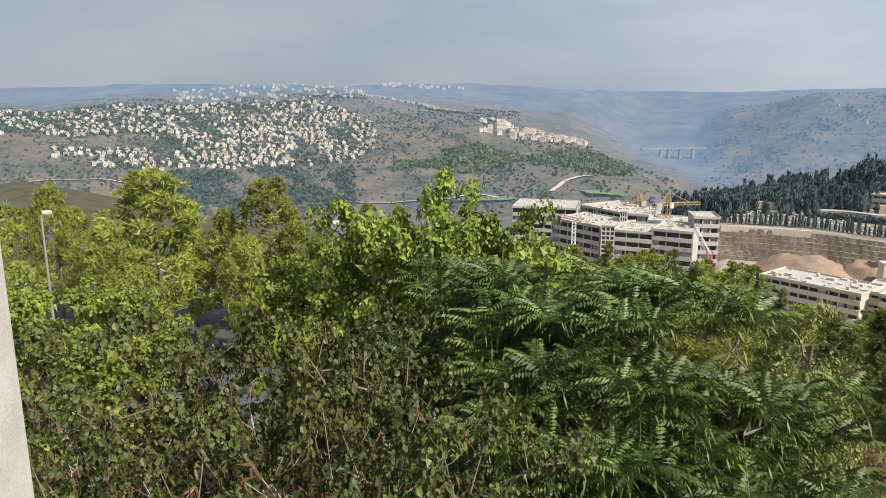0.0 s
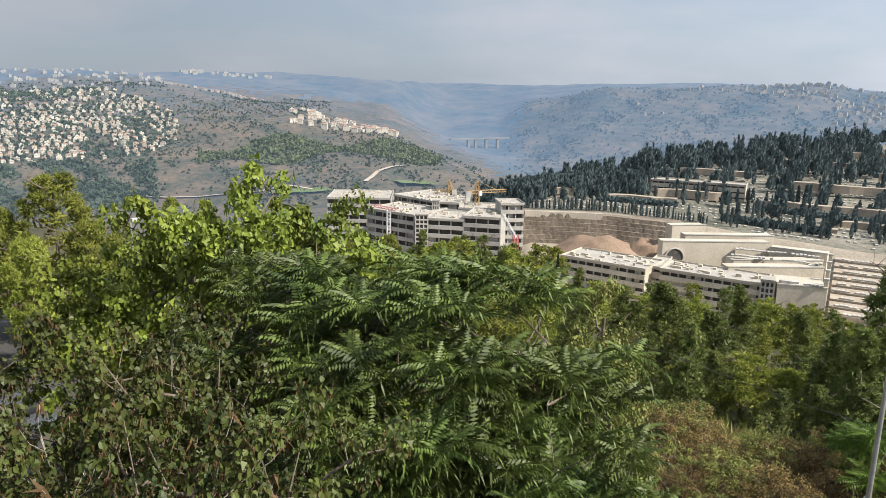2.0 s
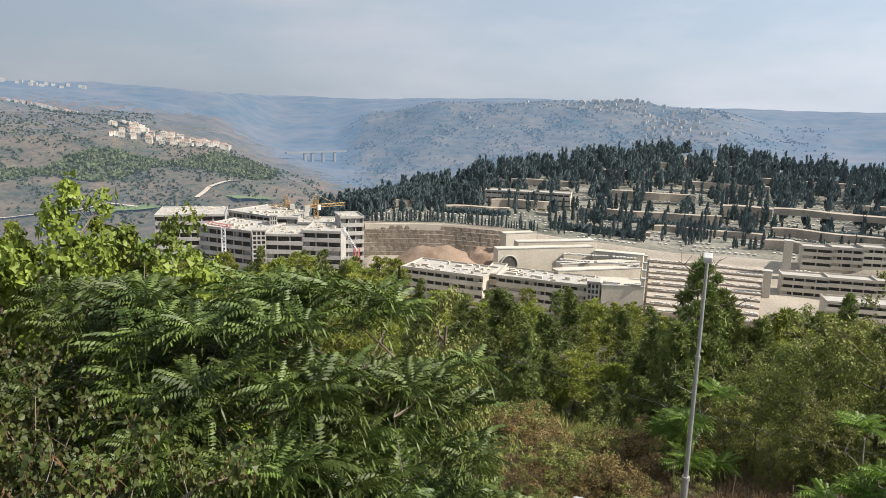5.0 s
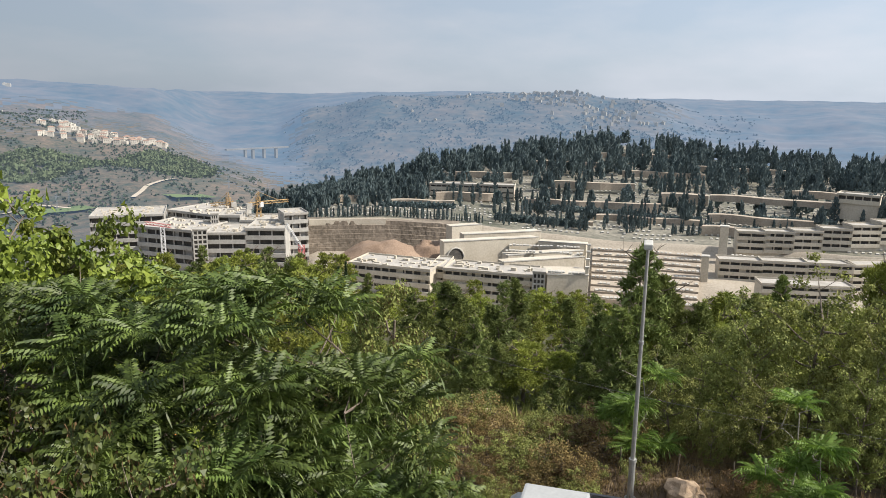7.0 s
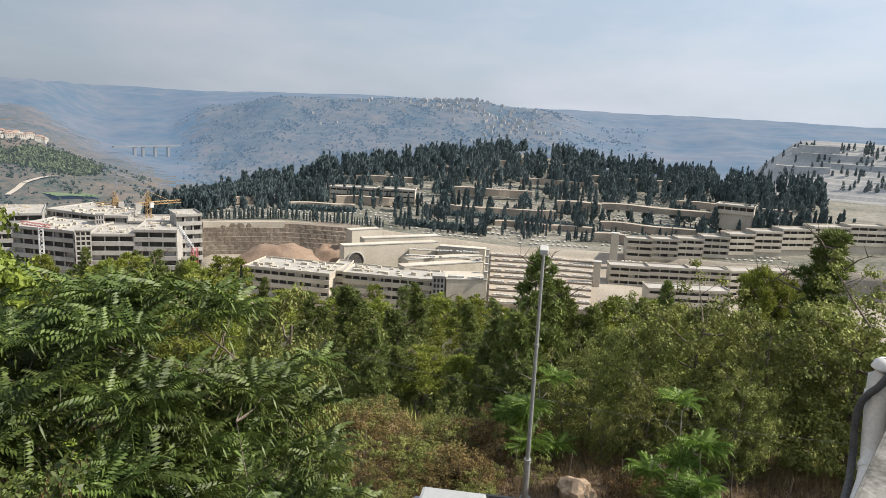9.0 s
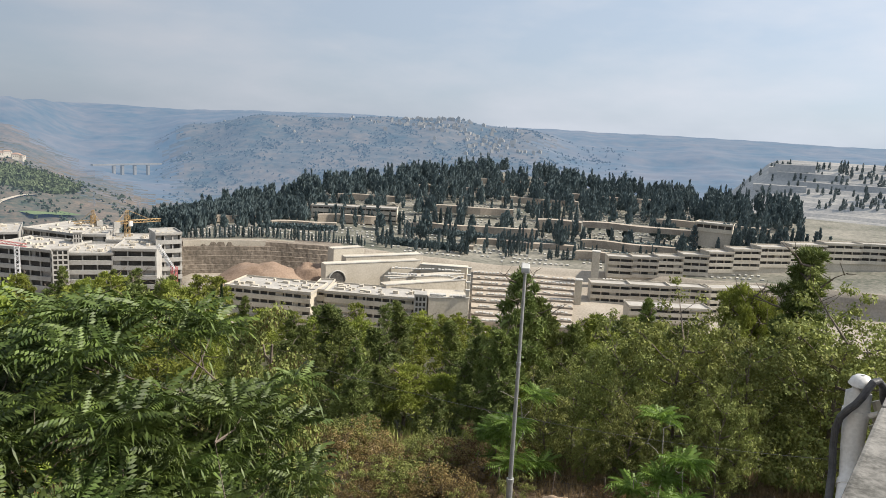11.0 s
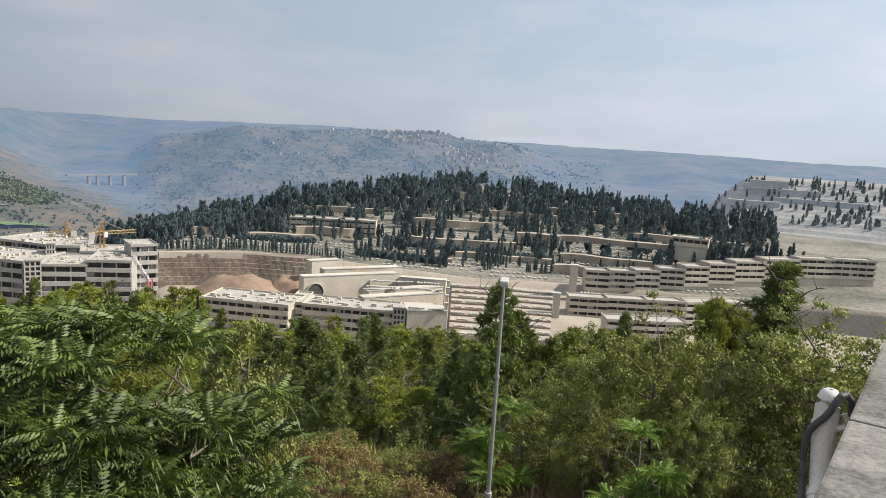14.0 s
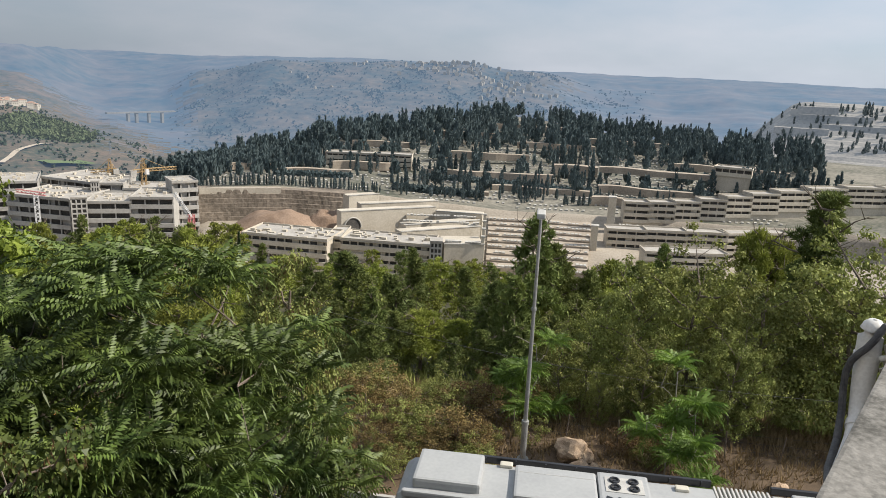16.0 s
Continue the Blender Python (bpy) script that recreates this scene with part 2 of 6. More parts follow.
def boxes(*rows, bevel=0.0):
    bm = bmesh.new()
    for r in rows:
        box(bm, *r, bevel=bevel)
    return bm


def tube(points, radii, sides=7):
    """Vertices and faces of a tapered tube through the points."""
    vs, fs = [], []
    pts = [Vector(p) for p in points]
    for i, p in enumerate(pts):
        way = (pts[min(i + 1, len(pts) - 1)] - pts[max(i - 1, 0)]).normalized()
        q = way.to_track_quat("Z", "Y")
        for k in range(sides):
            a = 2 * math.pi * k / sides
            vs.append(p + q @ Vector((math.cos(a) * radii[i], math.sin(a) * radii[i], 0)))
    for i in range(len(pts) - 1):
        for k in range(sides):
            j = (k + 1) % sides
            fs.append((i * sides + k, i * sides + j, (i + 1) * sides + j, (i + 1) * sides + k))
    fs.append(tuple(range(sides))[::-1])
    fs.append(tuple((len(pts) - 1) * sides + k for k in range(sides)))
    return vs, fs


def joined(pieces):
    vs, fs = [], []
    for v, f in pieces:
        o = len(vs)
        vs.extend(v)
        fs.extend(tuple(i + o for i in x) for x in f)
    return vs, fs


def soup(corners):
    """An array (n, k, 3) of separate k-cornered faces as (vertices, faces)."""
    n, k, _ = corners.shape
    return corners.reshape(-1, 3).tolist(), np.arange(n * k).reshape(n, k).tolist()


# ---- the lie of the land ----
ROAD_AZ = 48.0
RN = Vector((math.sin(radians(ROAD_AZ)), math.cos(radians(ROAD_AZ)), 0))
RT = Vector((math.cos(radians(ROAD_AZ)), -math.sin(radians(ROAD_AZ)), 0))
BEARINGS = np.array([-45, -30, -20, -8, 2, 10, 15, 19, 22, 27, 33, 40, 46, 54, 62, 68, 80], float)
SLOPE_FOOT_REACH = [235] * 17
CUT_FOOT_REACH = [400] * 7 + [330] + [300] * 9
CUT_TOP_REACH = [406] * 7 + [336] + [304] * 9
CREST_REACH = [900, 900, 900, 900, 900, 900, 600, 440, 435, 490, 550, 620, 680, 650, 600, 560, 560]
VALLEY_REACH = [1250, 1250, 1250, 1250, 1200, 1200, 1200, 1100, 1100, 1100, 1100, 1100, 1100, 1100, 1100, 1100, 1100]
FAR_FOOT_REACH = [1600, 1600, 1600, 1600, 1550, 1550, 1650, 1800, 1800, 1800, 1800, 1800, 1800, 1800, 1800, 1800, 1800]
FAR_MIDDLE_REACH = [1950, 1950, 1950, 1950, 1900, 1900, 2100, 2300, 2300, 2300, 2300, 2300, 2300, 2300, 2300, 2300, 2300]
FAR_SHOULDER_REACH = [2400, 2400, 2400, 2400, 2500, 2600, 2900, 2900, 2900, 2800, 2800, 2800, 2800, 2800, 2800, 2800, 2800]
FAR_RIDGE_REACH = [3500, 3500, 3400, 3200, 3500, 3300, 4200, 4200, 4200, 4200, 4000, 4000, 3900, 3900, 3900, 3900, 3900]
HORIZON_REACH = [4900] * 17
REACH = [SLOPE_FOOT_REACH, CUT_FOOT_REACH, CUT_TOP_REACH, CREST_REACH, VALLEY_REACH, FAR_FOOT_REACH, FAR_MIDDLE_REACH, FAR_SHOULDER_REACH, FAR_RIDGE_REACH, HORIZON_REACH]
SLOPE_FOOT_LEVEL = [-45, -50, -55, -60, -65, -68, -70, -70, -64, -64, -70, -72, -68, -67, -68, -68, -66]
CUT_FOOT_LEVEL = [-90, -90, -90, -95, -95, -90, -80, -72, -64, -64, -64, -62, -60.5, -61, -65, -64, -60]
CUT_TOP_LEVEL = [-92, -92, -92, -96, -96, -91, -80, -70, -51.5, -51.3, -53.5, -57, -59, -58, -57, -55, -52]
CREST_LEVEL = [-180, -180, -180, -180, -165, -160, -110, -64, -60, -58, -54, -47, -42, -51, -54, -52, -52]
VALLEY_LEVEL = [-225, -225, -225, -225, -200, -190, -190, -200, -200, -200, -200, -200, -200, -200, -200, -200, -200]
FAR_FOOT_LEVEL = [-150, -145, -162, -162, -158, -155, -180, -200, -210, -210, -210, -210, -210, -210, -210, -210, -210]
FAR_MIDDLE_LEVEL = [-95, -95, -105, -110, -100, -128, -176, -190, -150, -98, -88, -90, -100, -128, -130, -130, -130]
FAR_SHOULDER_LEVEL = [-50, -60, -35, -25, -52, -80, -150, -140, -72, -16, 2, 4, -14, -78, -80, -80, -80]
FAR_RIDGE_LEVEL = [24, 24, 38, 27, 38, 12, 8, 2, 4, 14, 20, 20, -4, -8, -6, -10, -20]
HORIZON_LEVEL = [-60] * 17
LEVEL = [SLOPE_FOOT_LEVEL, CUT_FOOT_LEVEL, CUT_TOP_LEVEL, CREST_LEVEL, VALLEY_LEVEL, FAR_FOOT_LEVEL, FAR_MIDDLE_LEVEL, FAR_SHOULDER_LEVEL, FAR_RIDGE_LEVEL, HORIZON_LEVEL]


def smooth_between(table, az):
    """Smooth run of a row of the table over the bearings."""
    i = np.clip(np.searchsorted(BEARINGS, az) - 1, 0, len(BEARINGS) - 2)
    f = np.clip((az - BEARINGS[i]) / (BEARINGS[i + 1] - BEARINGS[i]), 0, 1)
    f = f * f * (3 - 2 * f) * 0.6 + f * 0.4
    t = np.asarray(table, float)
    return t[i] * (1 - f) + t[i + 1] * f


def bumps(x, y, s, seed=0.0):
    """Cheap smooth unevenness, about -1 to 1."""
    return (np.sin(x / s + seed) * np.sin(y / s * 1.13 + seed * 2.1) + 0.6 * np.sin(x / s * 2.3 + y / s * 1.7 + seed * 3.3)
            + 0.4 * np.sin(y / s * 4.1 - x / s * 3.2 + seed) + 0.25 * np.sin(x / s * 7.7 + y / s * 6.1)) / 2.2


def land(x, y):
    """Height of the ground against the terrace."""
    x, y = np.asarray(x, float), np.asarray(y, float)
    r, az = np.hypot(x, y), np.degrees(np.arctan2(x, y))
    p = x * RN.x + y * RN.y
    near = np.where(p < 24.6, -15.86, np.where(p < 30, -15.62 + (p - 24.6) * 0.06, -15.3 - (p - 30) * 0.29)) + np.clip((p - 30) / 20, 0, 1) * bumps(x, y, 9.0) * 0.8
    near = np.maximum(near, -75.0)
    rr = np.stack([smooth_between(t, az) for t in REACH])
    zz = np.stack([smooth_between(t, az) for t in LEVEL])
    far = zz[0].copy()
    for k in range(len(REACH) - 1):
        f = np.clip((r - rr[k]) / (rr[k + 1] - rr[k]), 0, 1)
        if k >= 3:
            f = f * f * (3 - 2 * f) * 0.35 + f * 0.65
        far = np.where(r >= rr[k], zz[k] * (1 - f) + zz[k + 1] * f, far)
    far = far + np.clip((r - 900) / 900, 0, 1) * (bumps(x, y, 130.0, 1.0) * 7 + bumps(x, y, 41.0, 2.0) * 2.2)
    far = far + np.clip((r - 2100) / 500, 0, 1) * np.clip((3700 - r) / 900, 0, 1) * bumps(x, y, 260.0, 4.0) * 26
    far = far + np.clip((r - 1100) / 200, 0, 1) * np.clip((2900 - r) / 400, 0, 1) * 0.9 * np.sin(far * (2 * math.pi / 13.0))
    w = np.clip((r - 150) / 85, 0, 1)
    return near * (1 - w) + far * w


def ground_at(az, d):
    a = radians(az)
    return at(az, d, float(land(d * math.sin(a), d * math.cos(a))))


def build_ground():
    az = np.concatenate([np.arange(-180, -50, 5.0), np.arange(-50, 90, 0.5), np.arange(90, 180, 5.0)])
    r = np.concatenate([[0.0], np.geomspace(4, 290, 90), np.arange(296, 312, 2.0), np.geomspace(320, 1180, 70), np.arange(1190, 2500, 7.0), np.geomspace(2520, 4900, 90)])
    A, R = np.meshgrid(np.radians(az), r)
    X, Y = R * np.sin(A), R * np.cos(A)
    Z = land(X, Y) + EYE
    na, nr = len(az), len(r)
    vs = np.stack([X, Y, Z], 2).reshape(-1, 3).tolist()
    fs, slots = [], []
    azm = az
    for i in range(nr - 1):
        for j in range(na):
            k = (j + 1) % na
            fs.append((i * na + j, i * na + k, (i + 1) * na + k, (i + 1) * na + j))
            ra, a = r[i], azm[j]
            p = ra * math.cos(math.radians(a - ROAD_AZ))
            mix = random.uniform(-1, 1)
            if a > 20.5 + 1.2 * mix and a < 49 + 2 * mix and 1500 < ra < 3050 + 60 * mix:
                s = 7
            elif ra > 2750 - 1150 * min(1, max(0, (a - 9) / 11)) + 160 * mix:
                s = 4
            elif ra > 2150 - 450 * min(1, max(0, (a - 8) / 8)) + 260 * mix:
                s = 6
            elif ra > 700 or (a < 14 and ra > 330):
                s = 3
            elif ra > 304 and a > 19.5:
                s = 2
            elif ra > 200 and a > 4:
                s = 1
            elif p < 31 + mix and ra < 75:
                s = 0
            else:
                s = 5
            slots.append(s)
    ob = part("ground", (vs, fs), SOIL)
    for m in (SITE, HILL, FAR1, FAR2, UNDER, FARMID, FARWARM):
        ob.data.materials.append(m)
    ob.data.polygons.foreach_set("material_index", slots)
    ob.data.polygons.foreach_set("use_smooth", [True] * len(slots))
    return tagged(ob, "hilly ground from the roadside down the valley to hazy ridges", "ground", kind="structure")


build_ground()


# ---- road beside the house ----
ROADM = Matrix((( RT.x, RN.x, 0, 0), (RT.y, RN.y, 0, 0), (0, 0, 1, 0), (0, 0, 0, 1)))


def build_road():
    bm = boxes((-160, 160, 12.6, 23.4, -0.25, 0.0))
    bmesh.ops.transform(bm, matrix=ROADM, verts=bm.verts)
    tagged(part("road", bm, ASPHALT), "grey asphalt road along the foot of the house", "road", kind="structure")
    kerb = thing("kerb", ROADM, "low grey concrete kerb along the asphalt road", "kerb", kind="structure")
    first = None
    for k in range(-40, 41):
        m = Matrix.Translation((k * 2.0, 23.4, -0.2))
        if first is None:
            first = part("kerb_stone", boxes((0.01, 1.99, 0, 0.16, 0, 0.34), bevel=0.02), KERB, kerb)
            first.matrix_local = m
        else:
            share("kerb_stone", first, kerb, m)


build_road()


# ---- hospital wings under construction ----
def facade(a1, d1, a2, d2, zrel):
    """The axes of a front from one corner to the other: x along it, y into the building."""
    p, q = at(a1, d1, zrel), at(a2, d2, zrel)
    x = (q - p).normalized()
    y = Vector((0, 0, 1)).cross(x)
    m = Matrix(((x.x, y.x, 0, p.x), (x.y, y.y, 0, p.y), (0, 0, 1, p.z), (0, 0, 0, 1)))
    return m, (q - p).length


def wing(name, label, a1, d1, a2, d2, top, floors, fh, depth, wall=CONCRETE, roof=CONCRETE2, bay=4.2, solid=0.0, debris=True, group="", sill=0.5, rail=True, seed=1, recess=1.2, panes=False):
    """A block of open storeys: a solid core coloured dark for room shade behind columns, a pale band before each floor,
    a roof slab.
    """
    rnd = random.Random(seed)
    m, length = facade(a1, d1, a2, d2, top)
    ob = thing(name, m, label, "building", group)
    h = floors * fh
    # no real rooms: one solid block, its colour supplies their shade
    part("interior", boxes((0.4, length - 0.4, recess, depth - 0.4, -h - 6, -0.4)), DARK_FILL, ob, "solid dark block standing for shaded rooms")
    part("base_wall", boxes((0.0, length, 0.3, depth, -h - 8, -h - 0.02)), wall, ob)
    part("end_wall", boxes((-0.05, 0.5, 0.25, depth, -h, -0.05)), wall, ob)
    part("end_wall", boxes((length - 0.5, length + 0.05, 0.25, depth, -h, -0.05)), wall, ob)
    part("back_wall", boxes((0.5, length - 0.5, depth - 0.4, depth - 0.02, -h, -0.05)), wall, ob)
    part("roof", boxes((-0.25, length + 0.25, -0.35, depth + 0.3, -0.35, 0.0)), roof, ob)
    par = boxes((-0.25, length + 0.25, -0.36, -0.16, 0.0, 0.55), (-0.25, -0.05, -0.16, depth + 0.3, 0.0, 0.55), (length + 0.05, length + 0.25, -0.16, depth + 0.3, 0.0, 0.55),
                (-0.05, length + 0.05, depth + 0.1, depth + 0.3, 0.0, 0.55))
    part("parapet", par, wall, ob)
    for f in range(floors):
        z = -f * fh
        part("spandrel", boxes((-0.1, length + 0.1, -0.3, 0.15, z - fh - sill * fh * 0.3, z - fh + sill * fh * 0.62)), wall, ob)
        part("spandrel", boxes((-0.08, length + 0.08, -0.25, 0.15, z - 0.55, z - 0.36)), wall, ob) if f == 0 else None
        part("floor_slab", boxes((0.0, length, 0.2, recess + 0.6, z - fh - 0.25, z - fh)), wall, ob)
    n = max(2, int(length / bay))
    first = pane = None
    for f in range(floors):
        z = -f * fh
        for k in range(n + 1):
            x = 0.25 + (length - 0.5) * k / n
            mm = Matrix.Translation((x, 0.45, z - fh))
            if first is None:
                first = part("column", boxes((-0.22, 0.22, -0.2, 0.25, 0, fh - 0.3)), wall, ob)
                first.matrix_local = mm
            else:
                share("column", first, ob, mm)
            if k < n and rnd.random() < solid:
                part("infill_wall", boxes((x + 0.2, x + (length - 0.5) / n * rnd.uniform(0.45, 0.98), recess - 0.25, recess + 0.1, z - fh, z - 0.3)), wall, ob)
    if debris:
        bm = bmesh.new()
        for k in range(int(length * depth / 14)):
            x, y, s = rnd.uniform(1, length - 2), rnd.uniform(1, depth - 1.5), rnd.uniform(0.3, 1.4)
            box(bm, x, x + s * rnd.uniform(0.5, 2), y, y + s, 0.0, rnd.uniform(0.15, 1.0))
        tagged(part("roof_clutter", bm, CREAM, ob, "pallets and blocks left on the roof"), kind="stuff")
    return ob


G1 = "wings of the building site"
wing("hospital_wing", "unfinished pale concrete wing with open dark storeys and flat roof", 5.6, 325, 10.6, 322, -50.6, 4, 3.5, 24, group=G1, seed=2, solid=0.35)
wing("hospital_wing", "unfinished concrete wing with dusty roof and open storeys", 8.7, 303, 12.5, 286, -51.8, 4, 3.5, 22, group=G1, seed=3, solid=0.3)
wing("hospital_wing", "rear concrete wing under construction with rubble on its roof", 10.9, 338, 14.0, 318, -51.2, 4, 3.5, 24, group=G1, seed=4, solid=0.3)
wing("hospital_wing", "front concrete wing with open storeys and pale floor bands", 13.5, 282, 16.5, 279, -52.2, 5, 3.45, 20, group=G1, seed=5, solid=0.4)
wing("hospital_wing", "front concrete wing one storey higher with open dark bays", 16.5, 279, 19.5, 276, -50.6, 5, 3.45, 20, group=G1, seed=6, solid=0.4)
wing("hospital_wing", "set back concrete wing with pale roof blocks", 14.5, 305, 16.1, 303, -49.4, 5, 3.45, 16, group=G1, seed=7, solid=0.3)
wing("hospital_wing", "set back concrete wing with wide open storeys", 16.1, 303, 19.5, 300, -51.4, 4, 3.45, 16, group=G1, seed=8, solid=0.3)
wing("stair_tower", "tall concrete end tower with small open bays", 19.5, 286, 21.3, 288, -46.4, 6, 3.4, 12, group=G1, bay=3.0, seed=9, solid=0.6)


def lift_core(a1, a2, d, top, h):
    m, w = facade(a1, d, a2, d, top)
    ob = thing("lift_core", m, "raw concrete lift core with rows of square openings", "tower", "")
    # solid core, coloured dark for the shade behind the square openings
    part("core", boxes((0.2, w - 0.2, 0.5, 4.5, -h, -0.3)), DARK_FILL, ob)
    post = None
    for x in (0.0, w * 0.33, w * 0.66, w):
        mm = Matrix.Translation((x, 0, -h))
        if post is None:
            post = part("post", boxes((-0.22, 0.22, 0, 0.5, 0, h)), CONCRETE, ob)
            post.matrix_local = mm
        else:
            share("post", post, ob, mm)
    beam = None
    for k in range(int(h / 1.75)):
        mm = Matrix.Translation((0, -0.02, -k * 1.75))
        if beam is None:
            beam = part("beam", boxes((-0.2, w + 0.2, 0, 0.55, -0.5, 0)), CONCRETE, ob)
            beam.matrix_local = mm
        else:
            share("beam", beam, ob, mm)
    part("cap", boxes((-0.3, w + 0.3, -0.3, 4.8, 0, 0.5)), CONCRETE2, ob)


lift_core(12.62, 13.61, 280, -50.3, 22)
lift_core(14.0, 14.5, 300, -47.8, 14)


def lattice(p, q, wide, bars):
    """A square lattice beam from p to q: four chords and zigzag braces."""
    p, q = Vector(p), Vector(q)
    way = (q - p).normalized()
    qt = way.to_track_quat("Z", "Y")
    cs = [qt @ Vector((sx * wide / 2, sy * wide / 2, 0)) for sx, sy in ((-1, -1), (1, -1), (1, 1), (-1, 1))]
    out = [tube((p + c, q + c), (wide * 0.09,) * 2, 4) for c in cs]
    for k in range(bars):
        a, b = p + (q - p) * (k / bars), p + (q - p) * ((k + 1) / bars)
        for i in range(4):
            out.append(tube((a + cs[i], b + cs[(i + 1) % 4]), (wide * 0.055,) * 2, 3))
    return joined(out)


def tower_crane(az, d, base, top, jib, jaz, colour, label, cab=True):
    o = at(az, d, base)
    ob = thing("tower_crane", Matrix.Translation(o), label, "crane", "cranes")
    h = top - base
    part("mast", lattice((0, 0, 0), (0, 0, h), 1.6, int(h / 1.8)), colour, ob)
    w = Vector((math.sin(radians(jaz)), math.cos(radians(jaz)), 0))
    part("jib", lattice(Vector((0, 0, h - 2.6)), w * jib + Vector((0, 0, h - 3.4)), 1.1, int(jib / 1.6)), colour, ob)
    part("counter_jib", lattice(Vector((0, 0, h - 2.6)), w * -jib * 0.32 + Vector((0, 0, h - 2.6)), 1.1, 6), colour, ob)
    bm = boxes((-1.2, 1.2, -0.8, 0.8, -1.2, 1.0), bevel=0.08)
    bmesh.ops.transform(bm, matrix=Matrix.Translation(w * -jib * 0.3 + Vector((0, 0, h - 3.2))), verts=bm.verts)
    part("counterweight", bm, CONCRETE, ob)
    part("peak", lattice((0, 0, h - 2.0), (0, 0, h + 2.2), 0.8, 3), colour, ob)
    part("tie_rod", joined([tube((Vector((0, 0, h + 2.2)), w * jib * 0.7 + Vector((0, 0, h - 2.8))), (0.09, 0.09), 4), tube((Vector((0, 0, h + 2.2)), w * -jib * 0.3 + Vector((0, 0, h - 2.4))), (0.09, 0.09), 4)]), colour, ob)
    if cab:
        part("cab", boxes((0.5, 2.0, -0.9, 0.9, h - 4.4, h - 2.4), bevel=0.1), STEEL_W, ob)


tower_crane(17.55, 312, -64, -42.8, 17, 66, STEEL_Y, "yellow lattice tower crane standing among the concrete wings")
tower_crane(15.3, 340, -64, -46.5, 8, 300, STEEL_Y, "pale yellow crane behind the concrete wings", cab=False)


def mobile_boom():
    o = at(10.45, 272, -62)
    ob = thing("hoist_mast", Matrix.Translation(o), "white lattice hoist mast with a red top frame", "crane", "cranes")
    part("mast", lattice((0, 0, 0), (0, 0, 15.0), 1.3, 11), STEEL_W, ob)
    part("top_frame", lattice((-5.0, 4, 16.2), (2.6, -2, 15.2), 0.9, 7), STEEL_R, ob, "red lattice top frame")
    b = at(20.75, 268, -58)
    ob = thing("crawler_crane", Matrix.Translation(b), "red crane with a pale leaning lattice boom", "crane", "cranes")
    a, e = b, at(19.6, 270, -47.5)
    part("boom", lattice((0, 0, 1.5), e - a, 1.0, 11), STEEL_W, ob)
    part("boom_foot", lattice((0, 0, -6.0), (0, 0, 3.0), 1.7, 5), STEEL_R, ob, "red lattice foot")
    part("body", boxes((-2, 2, -1.5, 1.5, -8, -5.6), bevel=0.2), STEEL_R, ob)


mobile_boom()


# ---- the cut rock face, spoil heap and retaining walls ----
def cut_face():
    ob = thing("quarry_face", Matrix.Identity(4), "stepped cut limestone face with drilled ledges behind the site", "rock face", kind="structure")
    steps = 8
    for s in range(steps):
        z0, z1 = -66 + (14.4 / steps) * s, -66 + (14.4 / steps) * (s + 1)
        back = 300.0 - 3.2 + s * 0.4
        vs, fs = [], []
        N = 70
        for i in range(N + 1):
            az = 21.2 + 12.2 * i / N
            jag = 0.05 * math.sin(i * 1.7 + s) + 0.10 * math.sin(i * 0.21 + 2 * s) + random.uniform(-0.04, 0.04)
            dip = -1.6 * max(0, (az - 27.5) / 6)
            for d, z in ((back + jag, z0 + dip - (3 if s == 0 else 0)), (back + jag + 0.1, z1 + dip - 0.10), (back + jag + 0.45, z1 + dip), (back + 11, z1 + dip - 0.2)):
                vs.append(at(az, d, z))
        for i in range(N):
            for k in range(3):
                fs.append((i * 4 + k, i * 4 + 4 + k, i * 4 + 5 + k, i * 4 + 1 + k))
        part("ledge", (vs, fs), ROCKCUT, ob)
    vs, fs = [], []
    for i in range(31):
        az = 21.4 + 6.1 * i / 30
        for d, z in ((299.6, -54), (299.6, -51.0), (300.4, -51.0), (300.4, -54)):
            vs.append(at(az, d, z))
    for i in range(30):
        for k in range(3):
            fs.append((i * 4 + k, i * 4 + 4 + k, i * 4 + 5 + k, i * 4 + 1 + k))
    tagged(part("retaining_wall", (vs, fs), CREAM), "plain cream retaining wall above the rock cut", "wall", kind="structure")


cut_face()


def heap(name, az, d, base, rx, ry, h, label, mat=EARTH, seed=3):
    bm = bmesh.new()
    bmesh.ops.create_grid(bm, x_segments=44, y_segments=30, size=1.0)
    for v in bm.verts:
        x, y = v.co.x, v.co.y
        k = max(0.0, 1 - (x * x + y * y)) ** 0.8
        n1 = noise.noise(Vector((x * 2.2 + seed, y * 2.2, seed)))
        v.co = Vector((x * rx, y * ry, h * k * (0.9 + 0.35 * n1) + 0.35 * noise.noise(Vector((x * 9, y * 9, seed))) - 0.4))
    for f in bm.faces:
        f.smooth = True
    ob = part(name, bm, mat)
    ob.matrix_world = Matrix.Translation(at(az, d, base)) @ pose(0, 0, 0, 0, 0, -az)
    return tagged(ob, label, "earth mound")


heap("earth_mound", 27.2, 280, -64, 19, 12, 8.6, "large heap of pale orange earth before the rock face")
heap("earth_mound", 24.0, 268, -64, 6, 5, 3.0, "small heap of pale spoil beside the site", seed=8)
heap("scrub_bank", 31.2, 284, -64, 13, 9, 7.5, "sloping bank of pale earth with dark scrub", seed=5)


